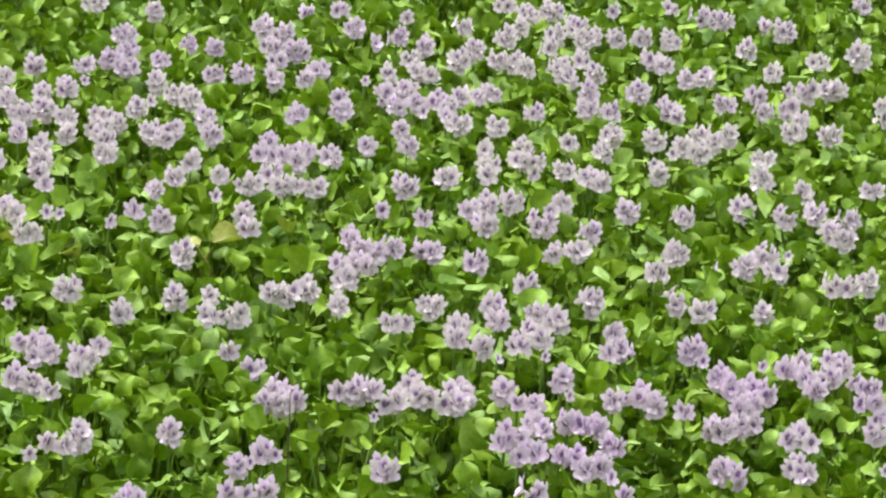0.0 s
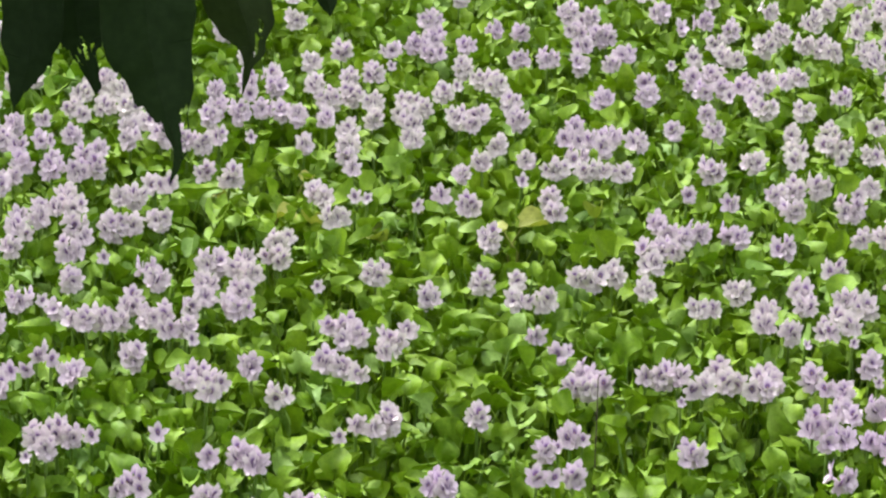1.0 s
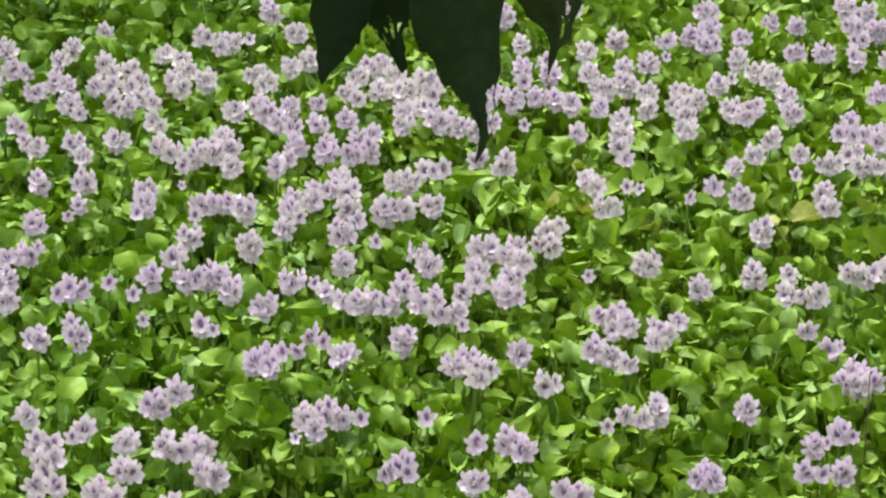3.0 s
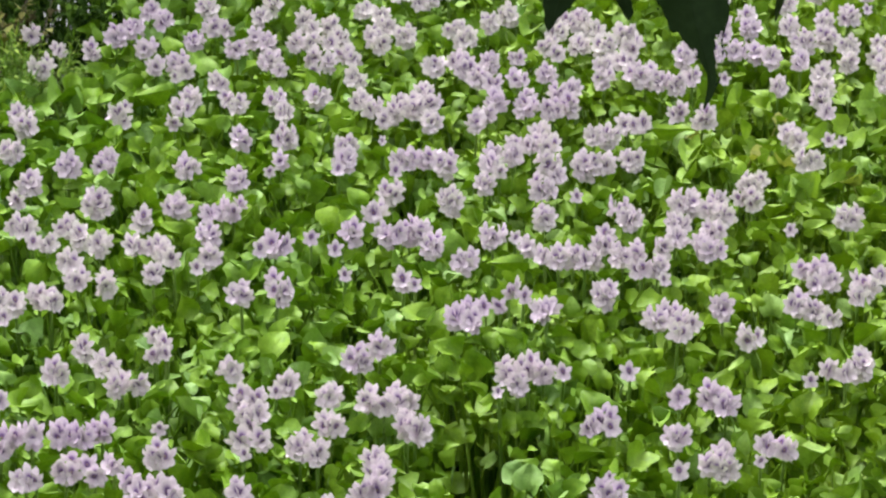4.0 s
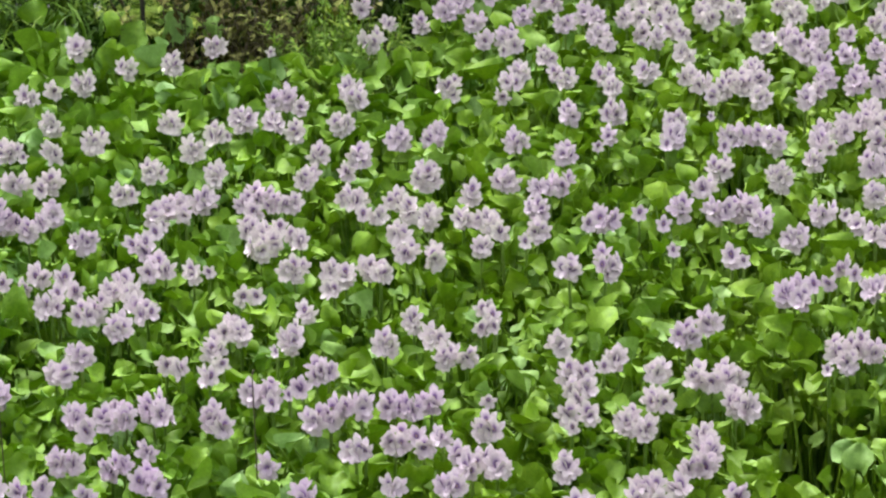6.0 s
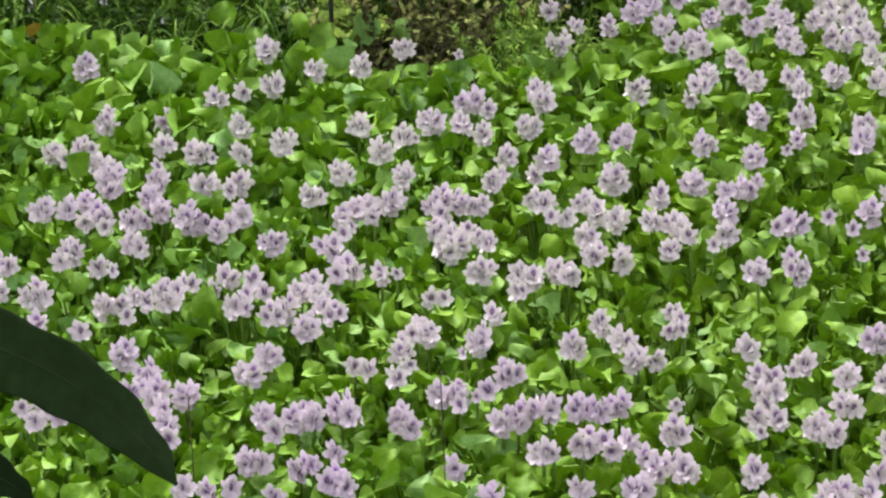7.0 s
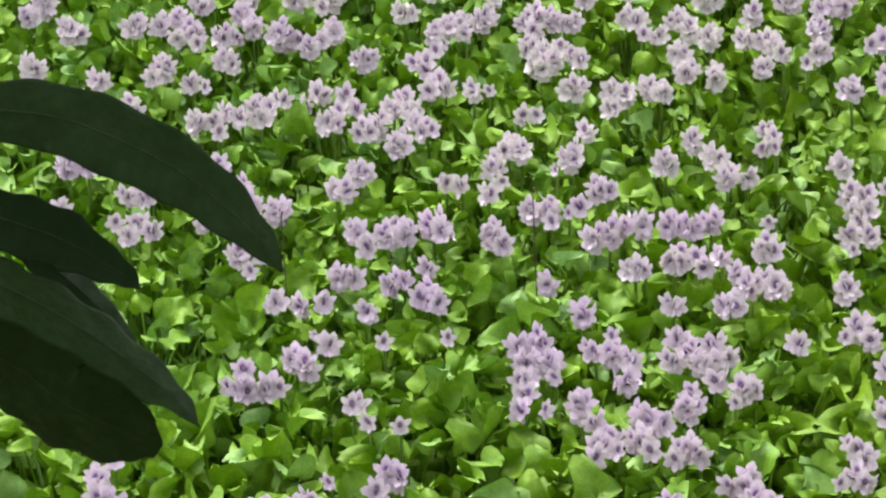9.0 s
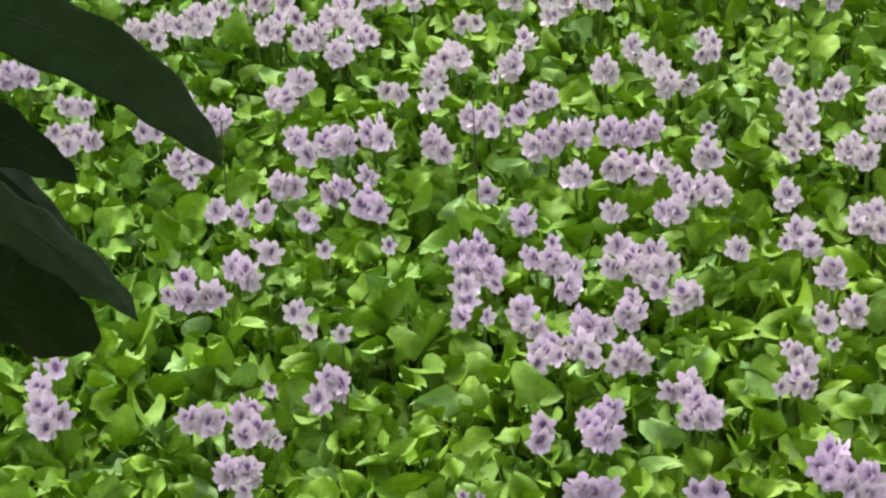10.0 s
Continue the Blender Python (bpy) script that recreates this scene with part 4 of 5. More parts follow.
spikes((3.077, 11.19, 90, 71), (2.380, 11.19, 89, 85), (4.037, 11.24, 105, 73), (3.974, 11.28, 89, 85), (2.912, 11.31, 67, 44), (3.348, 11.33, 100, 72), (2.561, 11.38, 87, 47), (3.683, 11.38, 53, 53), (3.457, 11.38, 97, 81), (2.032, 11.40, 67, 82), (4.641, 11.40, 75, 54), (3.907, 11.40, 69, 57), (2.693, 11.41, 75, 56), (1.452, 11.42, 47, 51), (0.409, 11.43, 39, 47), (3.306, 11.46, 101, 61), (1.854, 11.54, 99, 79))


def foot_leaf(seed):
    v, f = rosette_leaf(random.Random(900 + seed), 0.0, 0.0, 0.06, 1.12, True)
    return mesh_from("leaf", v, f, [MAT_LEAF])


FOOT_LEAVES = [foot_leaf(k) for k in range(36)]


def hyacinth(x, y, wide, high, seed):
    """A flowering plant: a stalk with its blossoms, and the leaves round its foot."""
    rng = random.Random(seed)
    plant = new("water_hyacinth")
    tagged(plant, "floating water hyacinth with pale lilac flower spike and green leaves", "water hyacinth", "water hyacinths in flower")
    plant.matrix_basis = pose(x, y, 0, 0, 0, rng.gauss(0, 14))
    v, f = stalk_pieces(rng, high)
    stalk = part("flower_stalk", mesh_from("flower_stalk", v, f, [MAT_STALK]), plant, "upright pale green flower stalk")
    for m, k in head_layout(wide, high, rng):
        b = part("blossom", BLOSSOM_MESHES[k], stalk, "pale lilac blossom with a violet blotch")
        b.matrix_basis = m
    for k in range(7):
        leaf = part("leaf", rng.choice(FOOT_LEAVES), plant)
        leaf.matrix_basis = pose(rng.uniform(-0.02, 0.02), rng.uniform(-0.02, 0.02), 0, 0, 0, rng.uniform(0, 360))


for i, (x, y, wide, high) in enumerate(SPIKES[:300]):
    hyacinth(x, y, wide, high, i * 7 + 3)

# the farther spikes, too many to pick apart
fv, ff, fu, fs, n = [], [], [], [], 0
for i, (x, y, wide, high) in enumerate(SPIKES[300:]):
    rng = random.Random(i * 11 + 5)
    place = pose(x, y, 0, 0, 0, rng.gauss(0, 14))
    for m, k in head_layout(wide, high, rng):
        bv, bf, bu = BLOSSOMS[k]
        w = np.array(place @ m)
        fv.append(bv @ w[:3, :3].T + w[:3, 3])
        ff += [tuple(q + n for q in face) for face in bf]
        fs += [0] * len(bf)
        fu.append(bu)
        n += len(bv)
    sv, sf = stalk_pieces(rng, high)
    fv.append(np.array(sv) + np.array((x, y, 0)))
    ff += [tuple(q + n for q in face) for face in sf]
    fs += [1] * len(sf)
    fu.append(np.full((len(sv), 2), 1.2))
    n += len(sv)
blooms = new("hyacinth_flower_spikes", mesh_from("hyacinth_flower_spikes", np.vstack(fv), ff, [MAT_PETAL, MAT_STALK], fs, np.vstack(fu)))
tagged(blooms, "massed pale lilac water hyacinth flower spikes farther out on the pond", "flowers", kind="stuff")


# ---- the mat of leaves ----
def open_water(x, y):
    """Dark gaps between the plants."""
    for gx, gy, rx, ry in GAPS:
        if ((x - gx) / rx) ** 2 + ((y - gy) / ry) ** 2 < 1 + 0.5 * noise.noise((x * 9, y * 9, 1.7)):
            return True
    return noise.noise((x * 2.1, y * 1.6, 4.0)) > 0.80


GAPS = ((0.28, 7.33, 0.20, 0.33), (1.75, 9.02, 0.09, 0.10))


def shrub_room(x, y):
    """The patch that the withered shrub and the creeper fill."""
    return -1.60 < x < -0.93 and 10.0 + (0.24 if x < -1.34 else 0) < y < 10.8


SMALL_BLADES = [blade(s, 4, 3) for s in range(32)]
near_spike = {}
for x, y, wide, high in SPIKES:
    near_spike.setdefault((round(x / 0.12), round(y / 0.12)), []).append((x, y, wide, high))


def top_limit(x, y):
    """How high a leaf may reach here: the flower spikes push up through the leaves."""
    limit = 1.0
    for cx in (-1, 0, 1):
        for cy in (-1, 0, 1):
            for sx, sy, wide, high in near_spike.get((round(x / 0.12) + cx, round(y / 0.12) + cy), ()):
                d = math.hypot(x - sx, y - sy)
                if d < wide / 2 + 0.05:
                    limit = min(limit, FLOWER_HEIGHT - 0.3 * high - 0.25 * d)
    return limit


def under_leaf(rng, x, y):
    """A short, broad leaf low in the rosette."""
    az, width, high = rng.uniform(0, 6.28), rng.uniform(0.05, 0.085), rng.uniform(0.10, 0.27)
    bv, bf = SMALL_BLADES[rng.randrange(32)]
    m = Matrix.Rotation(az, 3, "Z") @ Matrix.Rotation(radians(rng.gauss(25, 22)), 3, "X") @ Matrix.Rotation(rng.gauss(0, 0.4), 3, "Y")
    v = (bv * width) @ np.array(m).T + np.array((x, y, high))
    k = len(v)
    stem = [(x, y, high), (x + 0.006, y, high), (x + 0.02, y, -0.02), (x + 0.01, y, -0.02)]
    return np.vstack([v, np.array(stem)]), np.vstack([bf, np.array([(k, k + 1, k + 2, k + 3)])])


rng = random.Random(42)
mv, mf, n = [], [], 0
step = 0.083
for iy in range(int(8.2 / step)):
    for ix in range(int(12.0 / step)):
        x, y = -4.6 + (ix + rng.random()) * step, 4.6 + (iy + rng.random()) * step
        if y < 5.0 + 0.35 * noise.noise((x * 1.2, 0.0, 6.0)) or shrub_room(x, y) or abs(x - 0.6) > 0.42 * y + 0.5 or open_water(x, y):
            continue
        tall = 0.05 * noise.noise((x * 1.3, y * 1.3, 8.0)) - (0.03 if noise.noise((x * 4, y * 4, 2.0)) > 0.1 else 0)
        grown = min(1.26 if y > 7.4 else 1.36, max(1.14, 1.12 + (y - 7.6) * 0.08, 1.14 + (7.3 - y) * 0.28))
        weedy = x < -0.7 and y > (10.06 if x < -1.5 else 9.86) + 0.06 * math.sin(5 * x)
        edge = 0.0 if weedy else max(0.0, min(1.0, (y - 9.1) / 0.6)) * max(0.0, min(1.0, (-0.6 - x) / 0.5))
        rim = not -0.29 * y - 0.35 < x < 0.42 * y + 0.35 or y < (5.45 if x < 0.4 else 6.6)
        pieces = []
        for k in range(int(rng.random() < 0.5) if weedy else 2 if rim else rng.choice((4, 4, 5, 5) if y > 8.6 else (4, 5, 5, 6) if y > 7.65 else (4, 5, 5))):
            v, f = rosette_leaf(rng, x, y, 0.11 if weedy else -tall, grown * (1.25 if rim else 1.0) * (1 + 0.36 * edge), y < 6.95 and not rim, 48 + 8 * edge)
            over = v[:, 2].max() - top_limit(v[:, 0].mean(), v[:, 1].mean())
            if over > 0:
                v[:, 2] -= over * (v[:, 2] > 0)
            pieces.append((v, f))
        if not weedy and not rim:
            pieces += [under_leaf(rng, x + rng.uniform(-0.05, 0.05), y + rng.uniform(-0.05, 0.05)) for k in range(rng.choice((1, 2) if y > 7.65 else (2, 3, 3)))]
        for v, f in pieces:
            mv.append(v)
            mf.append(f + n)
            n += len(v)
leaf_mat = new("hyacinth_leaves", mesh_from("hyacinth_leaves", np.vstack(mv), np.vstack(mf), [MAT_LEAF]))
tagged(leaf_mat, "dense floating mat of rounded glossy green water hyacinth leaves", "leaves", kind="stuff")


# ---- weeds on the far edge ----
def sprig_leaf(rng, base, length, width, az, pitch):
    m = Matrix.Rotation(az, 3, "Z") @ Matrix.Rotation(pitch, 3, "X")
    loc = ((0, 0, 0), (-0.5 * width, 0.45 * length, 0.1 * width), (0, 0.5 * length, -0.1 * width), (0.5 * width, 0.45 * length, 0.1 * width), (0, length, -0.15 * length))
    return [tuple(Vector(base) + m @ Vector(p)) for p in loc], [(0, 2, 1), (0, 3, 2), (1, 2, 4), (2, 3, 4)]


def shoot(rng, spread, tall, leaf_len, leaf_wid, per_stem, curl):
    """One stem with its small leaves: verts, faces and material slots."""
    a, r = rng.uniform(0, 6.28), spread[0] * math.sqrt(rng.random())
    fx, fy = r * math.cos(a), r * spread[1] / spread[0] * math.sin(a)
    h = tall * rng.uniform(0.6, 1.05)
    tx, ty = fx + rng.gauss(0, 0.10), fy + rng.gauss(0, 0.10)
    pts = [(fx, fy, -0.02), ((fx * 2 + tx) / 3, (fy * 2 + ty) / 3, h * 0.5), (tx, ty, h)]
    v, f = tube(pts, [0.004, 0.003, 0.001], 3)
    slots = [1] * len(f)
    for j in range(per_stem):
        s = 0.3 + 0.7 * (j + rng.random()) / per_stem
        p = [(1 - s) * pts[0][i] + s * pts[2][i] for i in range(3)]
        lv, lf = sprig_leaf(rng, p, leaf_len * rng.uniform(0.6, 1.2), leaf_wid * rng.uniform(0.7, 1.2), rng.uniform(0, 6.28), rng.gauss(0.3, curl))
        f += [tuple(q + len(v) for q in face) for face in lf]
        slots += [0] * len(lf)
        v += lv
    return v, f, slots


def clump(name, label, category, leaf_mat, twig_mat, seed, stems, spread, tall, leaf_len, leaf_wid, per_stem, place, kind="", curl=0.4):
    """Many shoots: one joined mesh where they are past counting, else one part each."""
    rng = random.Random(seed)
    shoots = [shoot(rng, spread, tall, leaf_len, leaf_wid, per_stem, curl) for k in range(stems)]
    if kind == "stuff":
        v, f, slots = [], [], []
        for sv, sf, ss in shoots:
            f += [tuple(q + len(v) for q in face) for face in sf]
            v += sv
            slots += ss
        ob = new(name, mesh_from(name, v, f, [leaf_mat, twig_mat], slots, smooth=False))
    else:
        ob = new(name)
        for sv, sf, ss in shoots:
            part("shoot", mesh_from("shoot", sv, sf, [leaf_mat, twig_mat], ss, smooth=False), ob)
    ob.location = (*place, 0)
    return tagged(ob, label, category, kind=kind)


clump("shrub", "withered brown shrub with curled dry leaves at the pond edge", "shrub", MAT_DEAD, MAT_TWIG, 5, 150, (0.30, 0.28), 0.50, 0.040, 0.024, 22, (-1.31, 10.38), curl=0.8)
clump("creeper", "fine feathery light green creeper beside the withered shrub", "creeper", MAT_CREEPER, MAT_STALK, 6, 180, (0.12, 0.30), 0.45, 0.036, 0.010, 56, (-1.02, 10.12), curl=0.6)
clump("weeds", "green weeds and thin stems along the pond edge, coloured as shaded", "weeds", MAT_WEED, MAT_WEED, 7, 620, (1.6, 0.75), 0.46, 0.046, 0.022, 15, (-2.85, 10.95), "stuff", 0.8)
clump("weeds", "low broad-leaved weeds crowding the edge of the mat, coloured as shaded", "weeds", MAT_WEED, MAT_WEED, 19, 330, (1.05, 0.26), 0.35, 0.060, 0.036, 14, (-2.55, 10.48), "stuff", 0.6)
clump("weeds", "green weeds behind the withered shrub, coloured as shaded", "weeds", MAT_WEED, MAT_WEED, 9, 300, (0.6, 0.45), 0.48, 0.046, 0.022, 15, (-1.2, 11.1), "stuff", 0.8)
# Unseen tall brush, added to keep sky light off the weeds.
clump("brushwood", "unseen tall brush added on the far shore to shade weeds", "brush", MAT_WEED, MAT_WEED, 12, 330, (2.8, 0.5), 2.5, 0.15, 0.065, 40, (-3.1, 12.2), "stuff", 0.8)


def grass(seed, blades):
    """Arching blades that rise among the weeds and hang over at their tips."""
    rng = random.Random(seed)
    v, f = [], []
    for k in range(blades):
        x, y, az = rng.uniform(-3.4, -1.72), 10.22 + 0.75 * rng.random() ** 1.3, rng.uniform(0, 6.28)
        high, reach, width = rng.uniform(0.30, 0.50), rng.uniform(0.08, 0.24), rng.uniform(0.004, 0.008)
        ox, oy, n = math.cos(az), math.sin(az), len(v)
        for i in range(8):
            s = i / 7
            out, z = reach * s ** 1.8, high * (2.1 * s - 1.25 * s * s) - 0.02
            w = width * (1 - 0.85 * s ** 2)
            c = (x + ox * out, y + oy * out, z)
            v += [(c[0] - oy * w, c[1] + ox * w, z + 0.3 * w), c, (c[0] + oy * w, c[1] - ox * w, z + 0.3 * w)]
        f += grid_faces(8, 3, n)
    ob = new("grass", mesh_from("grass", v, f, [MAT_GRASS]))
    tagged(ob, "arching thin light green grass blades among the weeds", "grass", kind="stuff")


grass(17, 420)


def fern(place, seed, fronds=7):
    rng = random.Random(seed)
    ob = new("fern")
    for k in range(fronds):
        az, long = 2 * math.pi * k / fronds + rng.gauss(0, 0.3), rng.uniform(0.16, 0.24)
        v, f = [], []
        for j in range(22):
            s = j / 21
            r, z = long * s * 0.8, 0.30 + long * (1.1 * s - 0.9 * s * s)
            c = Vector((-math.sin(az) * r, math.cos(az) * r, z))
            w = 0.075 * math.sin(math.pi * min(1, 0.15 + 0.85 * s)) ** 0.8
            for side in (-1, 1):
                lv, lf = sprig_leaf(rng, c, w, 0.011, az + side * -1.2, rng.gauss(-0.1, 0.12))
                f += [tuple(q + len(v) for q in face) for face in lf]
                v += lv
        tv, tf = tube([(0, 0, -0.02), (-math.sin(az) * 0.02, math.cos(az) * 0.02, 0.3), (-math.sin(az) * long * 0.4, math.cos(az) * long * 0.4, 0.3 + long * 0.33), (-math.sin(az) * long * 0.8, math.cos(az) * long * 0.8, 0.3 + long * 0.2)], [0.003, 0.0025, 0.002, 0.001], 3)
        f += [tuple(q + len(v) for q in face) for face in tf]
        part("frond", mesh_from("frond", v + tv, f, [MAT_FERN], smooth=False), ob)
    ob.location = (*place, 0)
    return tagged(ob, "yellow-green fern with narrow leaflets among the weeds", "fern")


fern((-1.62, 10.46), 3)
fern((-1.74, 10.62), 8)


# ---- odd leaves and dry stalks ----
def odd_leaf(x, y, z, az, pitch, width, kind, mat, label):
    v, f = leaf_pieces((0, 0, z), (0.02, 0.03, -0.02), az, pitch, 0.2, width, kind)
    ob = new("leaf_on_stalk", mesh_from("leaf_on_stalk", v, f, [mat]))
    ob.location = (x, y, 0)
    tagged(ob, label, "leaf")


YELLOW = "yellowed hyacinth leaf bent flat over the mat"
odd_leaf(1.78, 9.12, 0.40, radians(80), radians(4), 0.085, 3, MAT_YELLOW, "long yellowed hyacinth leaf lying on the mat")
odd_leaf(1.83, 9.14, 0.40, radians(-80), radians(4), 0.080, 9, MAT_YELLOW, "long yellowed hyacinth leaf lying on the mat")
for k, (x, y, az, tip, width) in enumerate(((1.25, 9.21, 150, 30, 0.06), (1.32, 9.15, 70, 15, 0.07), (1.55, 9.30, 210, 25, 0.055), (1.02, 9.48, 120, 30, 0.055), (1.16, 9.31, 250, 12, 0.06), (1.42, 9.07, 95, 35, 0.065), (2.07, 9.24, 180, 40, 0.055), (1.27, 9.62, 300, 20, 0.05))):
    odd_leaf(x, y, 0.39, radians(az), radians(tip), width, 4 + 3 * k, MAT_YELLOW, YELLOW)
odd_leaf(-2.64, 10.10, 0.34, radians(175), radians(72), 0.10, 1, MAT_YELLOW, "large yellowing leaf at the edge of the mat")
odd_leaf(-2.58, 10.20, 0.39, radians(200), radians(60), 0.055, 7, MAT_ORANGE, "small orange-brown leaf at the edge of the mat")
LARGE = "large rounded pale green hyacinth leaf above the mat"
for k, (x, y, width) in enumerate((
        (-0.176, 7.914, 0.072), (0.153, 7.710, 0.061), (0.302, 7.743, 0.068), (0.082, 7.429, 0.073), (-0.345, 7.508, 0.053), (-0.307, 7.362, 0.055), (1.079, 8.155, 0.064), (1.429, 8.260, 0.067),
        (1.085, 7.524, 0.072), (1.341, 7.564, 0.067), (-0.968, 6.271, 0.069), (-0.814, 6.185, 0.063), (-0.236, 6.606, 0.083), (-0.244, 6.204, 0.065), (-1.017, 7.009, 0.053))):
    odd_leaf(x, y, 0.40 - 0.36 * width, radians((k * 53) % 60 - 30), radians(54 + (k * 29) % 22), width, (7 * k + 8) % 32, MAT_LEAF, LARGE)
odd_leaf(-2.72, 9.85, 0.37, radians(250), radians(20), 0.10, 17, MAT_LEAF, LARGE)
odd_leaf(-2.94, 10.43, 0.37, radians(120), radians(30), 0.12, 17, MAT_LEAF, LARGE)
UPRIGHT = "large rounded hyacinth leaf standing upright at the edge of the mat"
for k, (x, y, z, width) in enumerate((
        (-2.449, 10.243, 0.361, 0.081), (-2.548, 10.23, 0.364, 0.072), (-2.025, 10.446, 0.356, 0.094), (-1.657, 10.173, 0.352, 0.106), (-1.551, 10.243, 0.358, 0.089),
        (-1.426, 10.295, 0.361, 0.080), (-1.403, 9.76, 0.361, 0.081), (-1.309, 9.604, 0.360, 0.083), (-1.2, 9.874, 0.359, 0.085), (-1.218, 9.635, 0.365, 0.070),
        (-1.749, 10.288, 0.364, 0.071), (-1.881, 10.215, 0.367, 0.064), (-2.233, 10.067, 0.358, 0.088), (-2.036, 9.877, 0.362, 0.078), (-1.938, 9.964, 0.364, 0.073),
        (-2.491, 10.061, 0.361, 0.080), (-2.263, 9.871, 0.365, 0.069), (-2.246, 9.626, 0.363, 0.076))):
    odd_leaf(x, y, z, radians((k * 47) % 70 - 35), radians(58 + (k * 31) % 24), width, (5 * k + 2) % 32, MAT_LEAF, UPRIGHT)


def dry_stalk(x, y, top):
    v, f = tube([(0.01, 0, -0.02), (0.004, 0, top * 0.5), (0, 0, top), (0.004, 0.0, top + 0.012)], [0.0025, 0.002, 0.0015, 0.002], 6)
    ob = new("dry_stalk", mesh_from("dry_stalk", v, f, [MAT_TWIG]))
    ob.location = (x, y, 0)
    tagged(ob, "thin dark dry stalk standing up out of the mat", "stalk", "dry stalks")


dry_stalk(-0.90, 6.92, 0.67)
dry_stalk(-1.455, 6.914, 0.60)
dry_stalk(1.694, 7.456, 0.62)


def stake(x, y, top):
    v, f = tube([(0, 0, -0.05), (0.006, 0.01, top * 0.4), (0.004, 0.02, top * 0.8), (0.012, 0.02, top)], [0.009, 0.008, 0.007, 0.006], 8)
    ob = new("stake", mesh_from("stake", v, f, [MAT_STICK]))
    ob.location = (x, y, 0)
    tagged(ob, "thin dark stick standing among the ferns and weeds", "stick")


stake(-1.68, 10.44, 0.95)


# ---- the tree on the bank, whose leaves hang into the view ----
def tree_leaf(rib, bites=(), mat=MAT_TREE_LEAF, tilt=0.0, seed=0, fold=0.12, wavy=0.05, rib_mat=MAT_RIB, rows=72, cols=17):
    """A long leaf along its midrib, rows of x, y, z and width; bites: (along, across, size) where insects ate it."""
    rng = random.Random(seed)
    pts = [Vector(p[:3]) for p in rib]
    seg = [(pts[i + 1] - pts[i]).length for i in range(len(pts) - 1)]
    total = sum(seg)
    view = Vector((0.0, 0.3, 3.53))
    verts, spine = [], []
    for r in range(rows):
        d, i = r / (rows - 1) * total, 0
        while i < len(seg) - 1 and d > seg[i]:
            d -= seg[i]
            i += 1
        s = min(1.0, d / seg[i])
        p0, p1, p2, p3 = pts[max(i - 1, 0)], pts[i], pts[i + 1], pts[min(i + 2, len(pts) - 1)]
        p = 0.5 * ((2 * p1) + (p2 - p0) * s + (2 * p0 - 5 * p1 + 4 * p2 - p3) * s * s + (3 * p1 - p0 - 3 * p2 + p3) * s ** 3)
        smooth = s * s * (3 - 2 * s)
        w = rib[i][3] * (1 - smooth) + rib[i + 1][3] * smooth
        along = (p2 - p1).normalized()
        across = along.cross(pts[0] - view).normalized()
        normal = across.cross(along).normalized()
        across = across * math.cos(tilt) + normal * math.sin(tilt)
        normal = across.cross(along).normalized()
        spine.append((p - normal * 0.0001, max(0.0002, 0.0008 * (1 - r / rows))))
        for c in range(cols):
            u = c / (cols - 1) * 2 - 1
            edge = 1 + wavy * math.sin(r * 40 / rows + (1.7 if u > 0 else 0)) * abs(u)
            z = fold * w * abs(u) + 0.02 * w * math.sin(r * 36 / rows + 2 * u) * u * u
            verts.append(p + across * (u * w * 0.5 * edge / math.cos(tilt)) + normal * z)
    faces, keep = grid_faces(rows, cols), []
    for f in faces:
        r, c = divmod(f[0], cols)
        s, u = (r + 0.5) / (rows - 1), (c + 0.5) / (cols - 1) * 2 - 1
        eaten = False
        for bs, bu, size in bites:
            q = math.hypot((s - bs) * 4.0, u - bu) + 0.14 * noise.noise((s * 40, u * 5, seed)) + 0.06 * noise.noise((s * 130, u * 14, seed))
            eaten = eaten or q < size
        if not eaten:
            keep.append(f)
    used = sorted({i for f in keep for i in f})
    index = {v: k for k, v in enumerate(used)}
    top = [tuple(verts[v]) for v in used]
    quads = [tuple(index[v] for v in f) for f in keep]
    # the leaf has two skins and a rim
    back = (pts[0] - view).normalized() * 0.0006
    n = len(top)
    under = [(x + back.x, y + back.y, z + back.z) for x, y, z in top]
    count = {}
    for f in quads:
        for a, b in zip(f, f[1:] + f[:1]):
            count[(a, b)] = 1
    rim = [(b, a, a + n, b + n) for a, b in count if (b, a) not in count]
    skin = quads + [tuple(v + n for v in reversed(f)) for f in quads] + rim
    rib_v, rib_f = tube([q[0] for q in spine[::rows // 12]], [q[1] for q in spine[::rows // 12]], 5)
    return mesh_from("tree_leaf", top + under + rib_v, skin + [tuple(v + 2 * n for v in f) for f in rib_f], [mat, rib_mat], [0] * len(skin) + [1] * len(rib_f))


tree = new("mango_tree")
tagged(tree, "mango tree on the bank, drooping insect-eaten leaves coloured as in shade", "tree")
tree.location = (-1.9, 0.9, ground_height(-1.9, 0.9))
back_to_root = Matrix.Translation(-tree.location)


def tree_part(name, me, label=""):
    ob = part(name, me, tree, label)
    ob.matrix_basis = back_to_root
    return ob


def limb(name, points, radii, sides=8, label=""):
    v, f = tube(points, radii, sides)
    return tree_part(name, mesh_from(name, v, f, [MAT_BARK]), label)


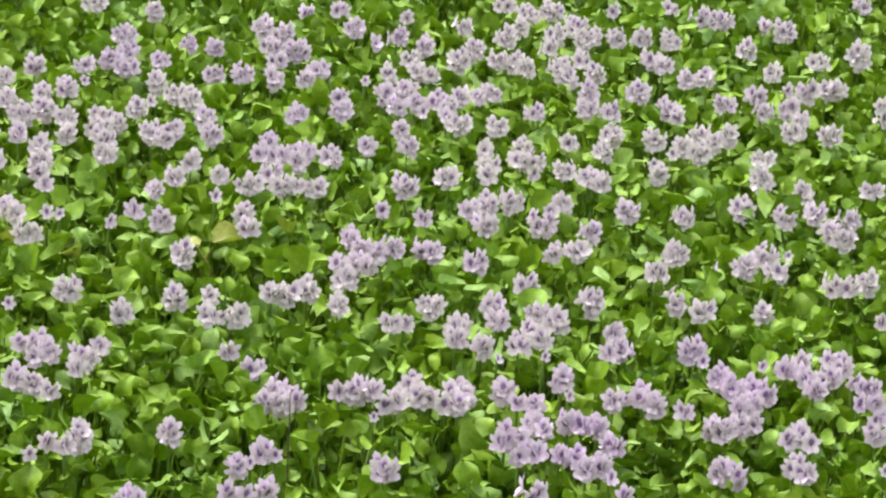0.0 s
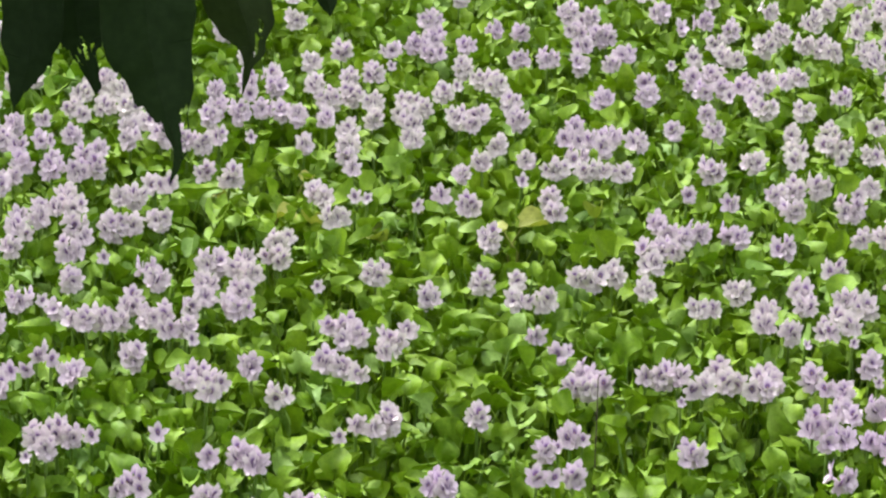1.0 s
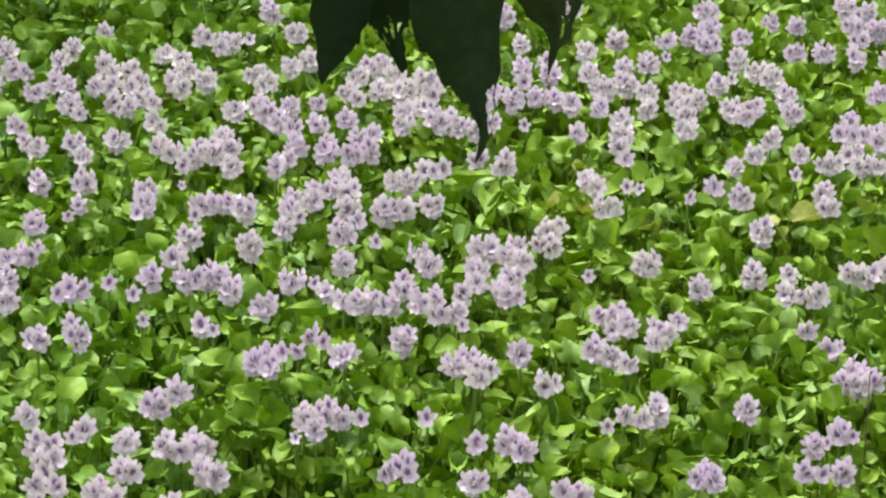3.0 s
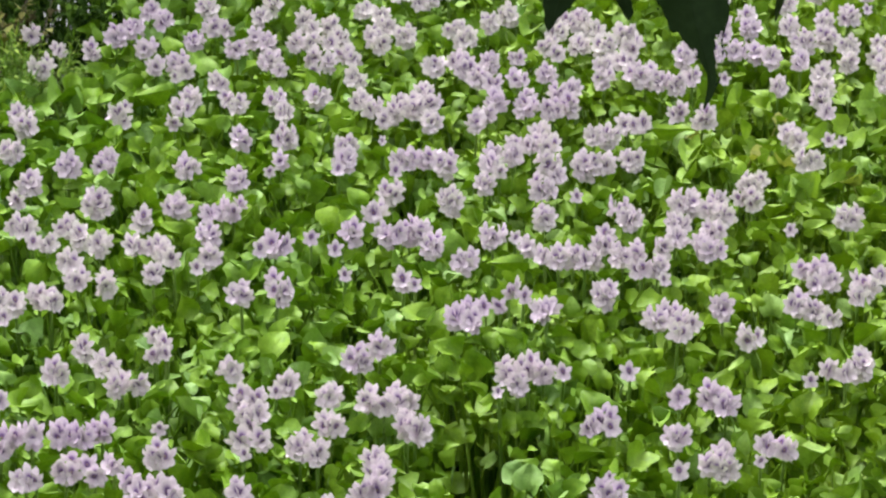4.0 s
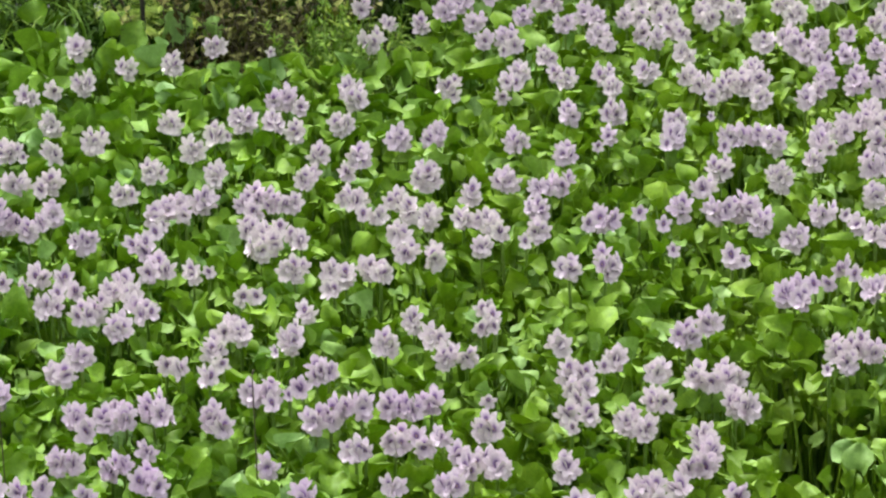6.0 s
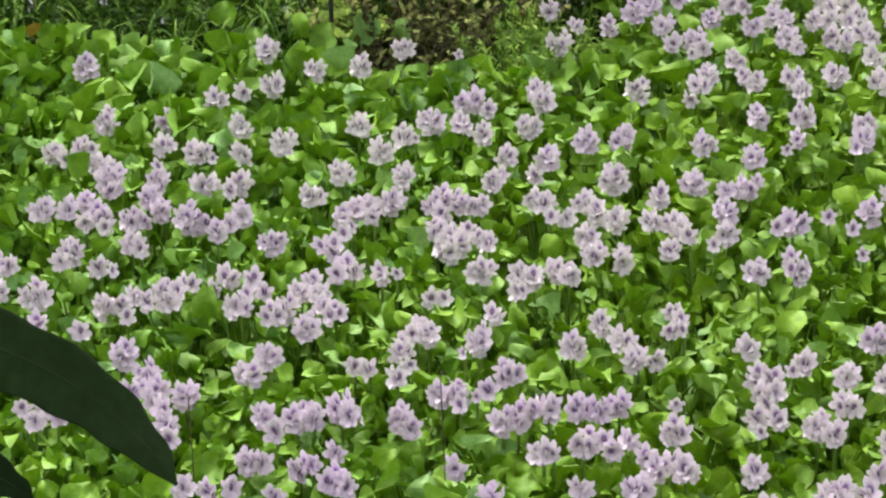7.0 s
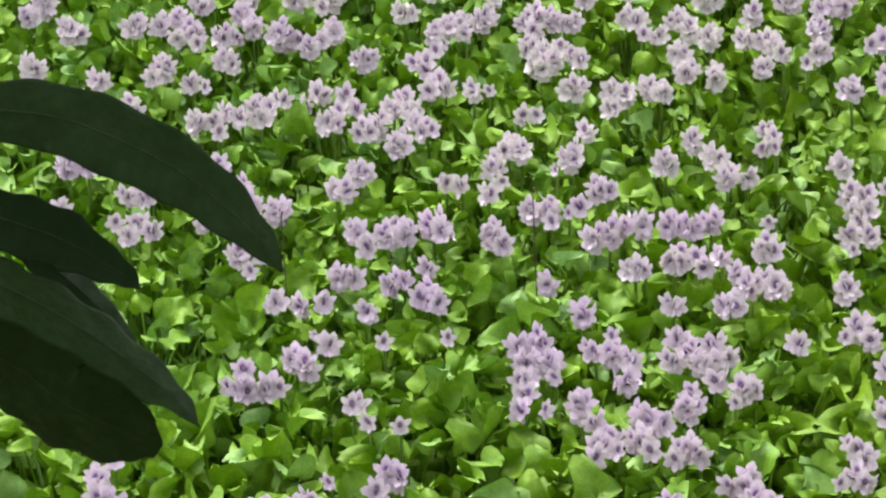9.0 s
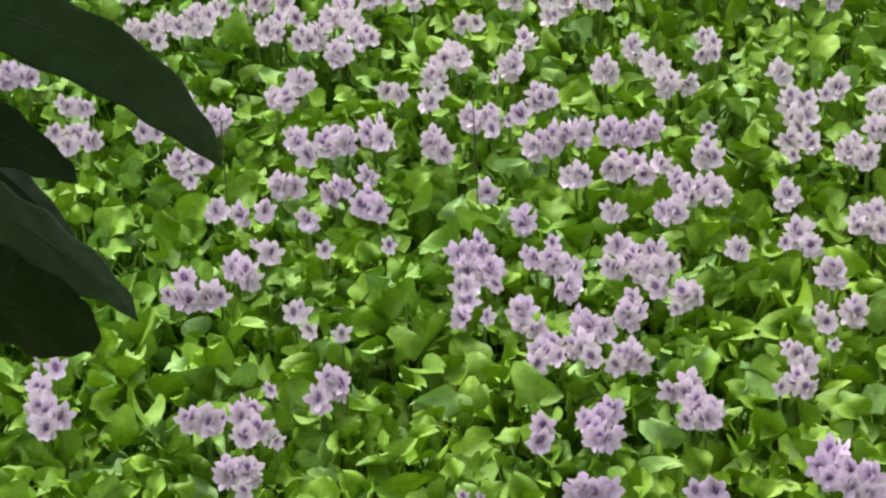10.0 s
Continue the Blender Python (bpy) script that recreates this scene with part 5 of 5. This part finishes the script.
limb("trunk", [(-1.9, 0.9, 1.3), (-1.86, 0.92, 2.4), (-1.78, 0.95, 3.6), (-1.6, 0.9, 4.8), (-1.5, 0.8, 6.0)], [0.24, 0.19, 0.17, 0.13, 0.06], 14, "rough grey-brown trunk")
limb("bough", [(-1.79, 0.95, 3.5), (-1.3, 1.4, 3.9), (-0.6, 1.9, 4.0), (0.0, 2.2, 3.75), (0.19, 2.24, 3.5), (0.186, 2.22, 3.187)], [0.08, 0.06, 0.04, 0.02, 0.008, 0.003])
limb("bough", [(-1.86, 0.92, 2.5), (-1.4, 1.3, 2.8), (-0.95, 1.6, 2.93), (-0.70, 1.70, 2.93), (-0.574, 1.733, 2.894)], [0.07, 0.045, 0.025, 0.010, 0.003])
limb("bough", [(-1.7, 0.95, 4.2), (-0.8, 0.8, 5.0), (0.3, 0.9, 5.5), (1.4, 1.2, 5.6)], [0.09, 0.07, 0.05, 0.02])
# unseen boughs, added to carry the shading foliage behind the view
limb("bough", [(-1.7, 0.95, 4.0), (-1.2, 0.0, 4.1), (-0.8, -1.2, 3.7), (-0.6, -2.2, 3.2)], [0.08, 0.06, 0.04, 0.015])
limb("bough", [(-1.2, 0.0, 4.1), (0.0, -1.0, 4.2), (1.2, -1.7, 3.6), (2.0, -1.9, 3.0)], [0.06, 0.05, 0.03, 0.012])
NODE_SIDE, NODE_TOP = (-0.574, 1.733, 2.894), (0.186, 2.22, 3.187)

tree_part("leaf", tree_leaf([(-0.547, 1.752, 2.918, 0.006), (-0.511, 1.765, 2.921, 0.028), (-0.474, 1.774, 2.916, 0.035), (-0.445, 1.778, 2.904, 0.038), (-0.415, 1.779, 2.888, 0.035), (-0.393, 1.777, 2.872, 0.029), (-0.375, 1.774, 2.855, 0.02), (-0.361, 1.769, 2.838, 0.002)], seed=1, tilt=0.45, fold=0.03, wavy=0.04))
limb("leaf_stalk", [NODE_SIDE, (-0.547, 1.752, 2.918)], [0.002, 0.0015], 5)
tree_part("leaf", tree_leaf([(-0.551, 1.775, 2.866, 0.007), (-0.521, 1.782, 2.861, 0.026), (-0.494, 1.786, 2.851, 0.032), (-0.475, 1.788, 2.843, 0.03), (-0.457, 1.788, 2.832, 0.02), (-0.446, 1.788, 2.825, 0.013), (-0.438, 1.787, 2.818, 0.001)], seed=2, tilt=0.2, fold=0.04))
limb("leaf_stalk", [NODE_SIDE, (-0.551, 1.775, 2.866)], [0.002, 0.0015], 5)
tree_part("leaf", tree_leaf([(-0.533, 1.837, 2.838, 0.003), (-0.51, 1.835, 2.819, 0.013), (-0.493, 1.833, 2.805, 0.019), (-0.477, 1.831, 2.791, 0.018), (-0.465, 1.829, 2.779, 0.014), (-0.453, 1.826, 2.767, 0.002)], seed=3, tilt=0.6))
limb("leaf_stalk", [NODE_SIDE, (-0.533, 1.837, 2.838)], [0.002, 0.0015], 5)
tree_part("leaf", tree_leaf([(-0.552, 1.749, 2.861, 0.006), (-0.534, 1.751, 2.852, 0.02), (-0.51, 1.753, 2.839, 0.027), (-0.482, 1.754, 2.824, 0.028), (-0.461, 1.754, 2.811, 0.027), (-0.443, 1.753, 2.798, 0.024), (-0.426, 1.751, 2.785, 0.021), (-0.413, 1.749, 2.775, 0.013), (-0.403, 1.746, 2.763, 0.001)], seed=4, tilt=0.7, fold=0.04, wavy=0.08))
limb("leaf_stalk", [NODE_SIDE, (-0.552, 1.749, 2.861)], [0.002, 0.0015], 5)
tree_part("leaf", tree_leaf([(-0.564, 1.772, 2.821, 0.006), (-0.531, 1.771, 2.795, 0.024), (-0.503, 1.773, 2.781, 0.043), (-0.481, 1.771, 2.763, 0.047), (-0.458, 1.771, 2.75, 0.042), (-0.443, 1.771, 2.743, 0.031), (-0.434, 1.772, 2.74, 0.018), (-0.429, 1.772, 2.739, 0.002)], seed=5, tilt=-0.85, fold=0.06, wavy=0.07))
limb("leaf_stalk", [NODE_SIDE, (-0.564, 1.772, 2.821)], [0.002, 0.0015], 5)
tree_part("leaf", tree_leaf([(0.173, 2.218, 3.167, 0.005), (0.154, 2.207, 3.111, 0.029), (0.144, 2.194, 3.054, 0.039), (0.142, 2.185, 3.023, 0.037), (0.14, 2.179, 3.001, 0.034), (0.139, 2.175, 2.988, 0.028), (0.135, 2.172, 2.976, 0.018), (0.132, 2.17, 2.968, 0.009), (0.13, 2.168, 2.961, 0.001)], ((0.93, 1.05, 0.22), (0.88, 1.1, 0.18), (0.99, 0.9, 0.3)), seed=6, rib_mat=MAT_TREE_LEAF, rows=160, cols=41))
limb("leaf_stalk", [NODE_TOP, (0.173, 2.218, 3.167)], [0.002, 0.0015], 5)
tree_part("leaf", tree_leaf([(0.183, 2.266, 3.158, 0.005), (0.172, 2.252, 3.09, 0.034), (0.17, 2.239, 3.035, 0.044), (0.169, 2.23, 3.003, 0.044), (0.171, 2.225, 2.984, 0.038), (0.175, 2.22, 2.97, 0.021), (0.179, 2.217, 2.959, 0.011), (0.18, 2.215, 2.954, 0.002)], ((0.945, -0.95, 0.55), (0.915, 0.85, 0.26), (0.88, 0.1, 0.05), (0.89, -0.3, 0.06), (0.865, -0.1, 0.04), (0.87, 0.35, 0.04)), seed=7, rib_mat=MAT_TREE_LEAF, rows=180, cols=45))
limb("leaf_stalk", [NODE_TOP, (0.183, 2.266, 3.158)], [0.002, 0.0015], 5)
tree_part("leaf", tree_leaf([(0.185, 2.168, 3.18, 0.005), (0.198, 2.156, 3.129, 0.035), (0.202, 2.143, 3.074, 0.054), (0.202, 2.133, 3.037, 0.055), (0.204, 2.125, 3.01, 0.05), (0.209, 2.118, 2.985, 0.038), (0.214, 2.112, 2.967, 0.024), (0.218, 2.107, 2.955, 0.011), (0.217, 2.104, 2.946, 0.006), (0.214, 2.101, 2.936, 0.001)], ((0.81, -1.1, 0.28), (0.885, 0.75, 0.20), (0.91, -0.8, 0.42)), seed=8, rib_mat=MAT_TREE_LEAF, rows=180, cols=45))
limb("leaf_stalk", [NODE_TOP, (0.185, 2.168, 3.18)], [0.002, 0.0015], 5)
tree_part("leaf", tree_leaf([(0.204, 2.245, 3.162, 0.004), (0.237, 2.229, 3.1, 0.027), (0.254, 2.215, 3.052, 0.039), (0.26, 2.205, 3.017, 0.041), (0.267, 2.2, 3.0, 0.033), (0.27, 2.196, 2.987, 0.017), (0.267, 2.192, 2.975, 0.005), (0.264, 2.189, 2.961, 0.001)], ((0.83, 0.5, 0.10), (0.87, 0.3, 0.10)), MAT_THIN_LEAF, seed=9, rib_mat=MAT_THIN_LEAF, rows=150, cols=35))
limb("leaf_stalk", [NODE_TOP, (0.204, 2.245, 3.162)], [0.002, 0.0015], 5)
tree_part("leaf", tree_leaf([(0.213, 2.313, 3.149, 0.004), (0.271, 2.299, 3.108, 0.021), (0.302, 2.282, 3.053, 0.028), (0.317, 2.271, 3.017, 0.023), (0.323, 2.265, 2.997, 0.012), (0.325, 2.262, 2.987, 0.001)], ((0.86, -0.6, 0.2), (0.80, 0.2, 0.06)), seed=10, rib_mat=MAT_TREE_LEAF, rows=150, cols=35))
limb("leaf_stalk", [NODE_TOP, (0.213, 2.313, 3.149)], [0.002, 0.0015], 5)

# unseen crown over the bank, many small clumps added to shade leaves and mat
rng = random.Random(77)
cv, cf = [], []
for k in range(440):
    c = Vector((rng.gauss(-0.5, 1.5), rng.gauss(2.4, 1.4), rng.uniform(4.2, 6.0)))
    if c.y < -0.4:
        c.z -= rng.uniform(0.0, 1.6)
    for j in range(22):
        b = c + Vector((rng.gauss(0, 0.16), rng.gauss(0, 0.16), rng.gauss(0, 0.12)))
        v, f = sprig_leaf(rng, b, rng.uniform(0.14, 0.24), rng.uniform(0.04, 0.06), rng.uniform(0, 6.28), rng.gauss(-0.5, 0.4))
        cf += [tuple(q + len(cv) for q in face) for face in f]
        cv += v
# unseen low foliage added behind the view to darken the hanging leaves
for k in range(170):
    c = Vector((rng.uniform(-2.6, 2.6), rng.uniform(-2.8, -0.9), rng.uniform(2.2, 4.6)))
    for j in range(20):
        b = c + Vector((rng.gauss(0, 0.16), rng.gauss(0, 0.16), rng.gauss(0, 0.12)))
        v, f = sprig_leaf(rng, b, rng.uniform(0.14, 0.24), rng.uniform(0.04, 0.06), rng.uniform(0, 6.28), rng.gauss(-0.5, 0.4))
        cf += [tuple(q + len(cv) for q in face) for face in f]
        cv += v
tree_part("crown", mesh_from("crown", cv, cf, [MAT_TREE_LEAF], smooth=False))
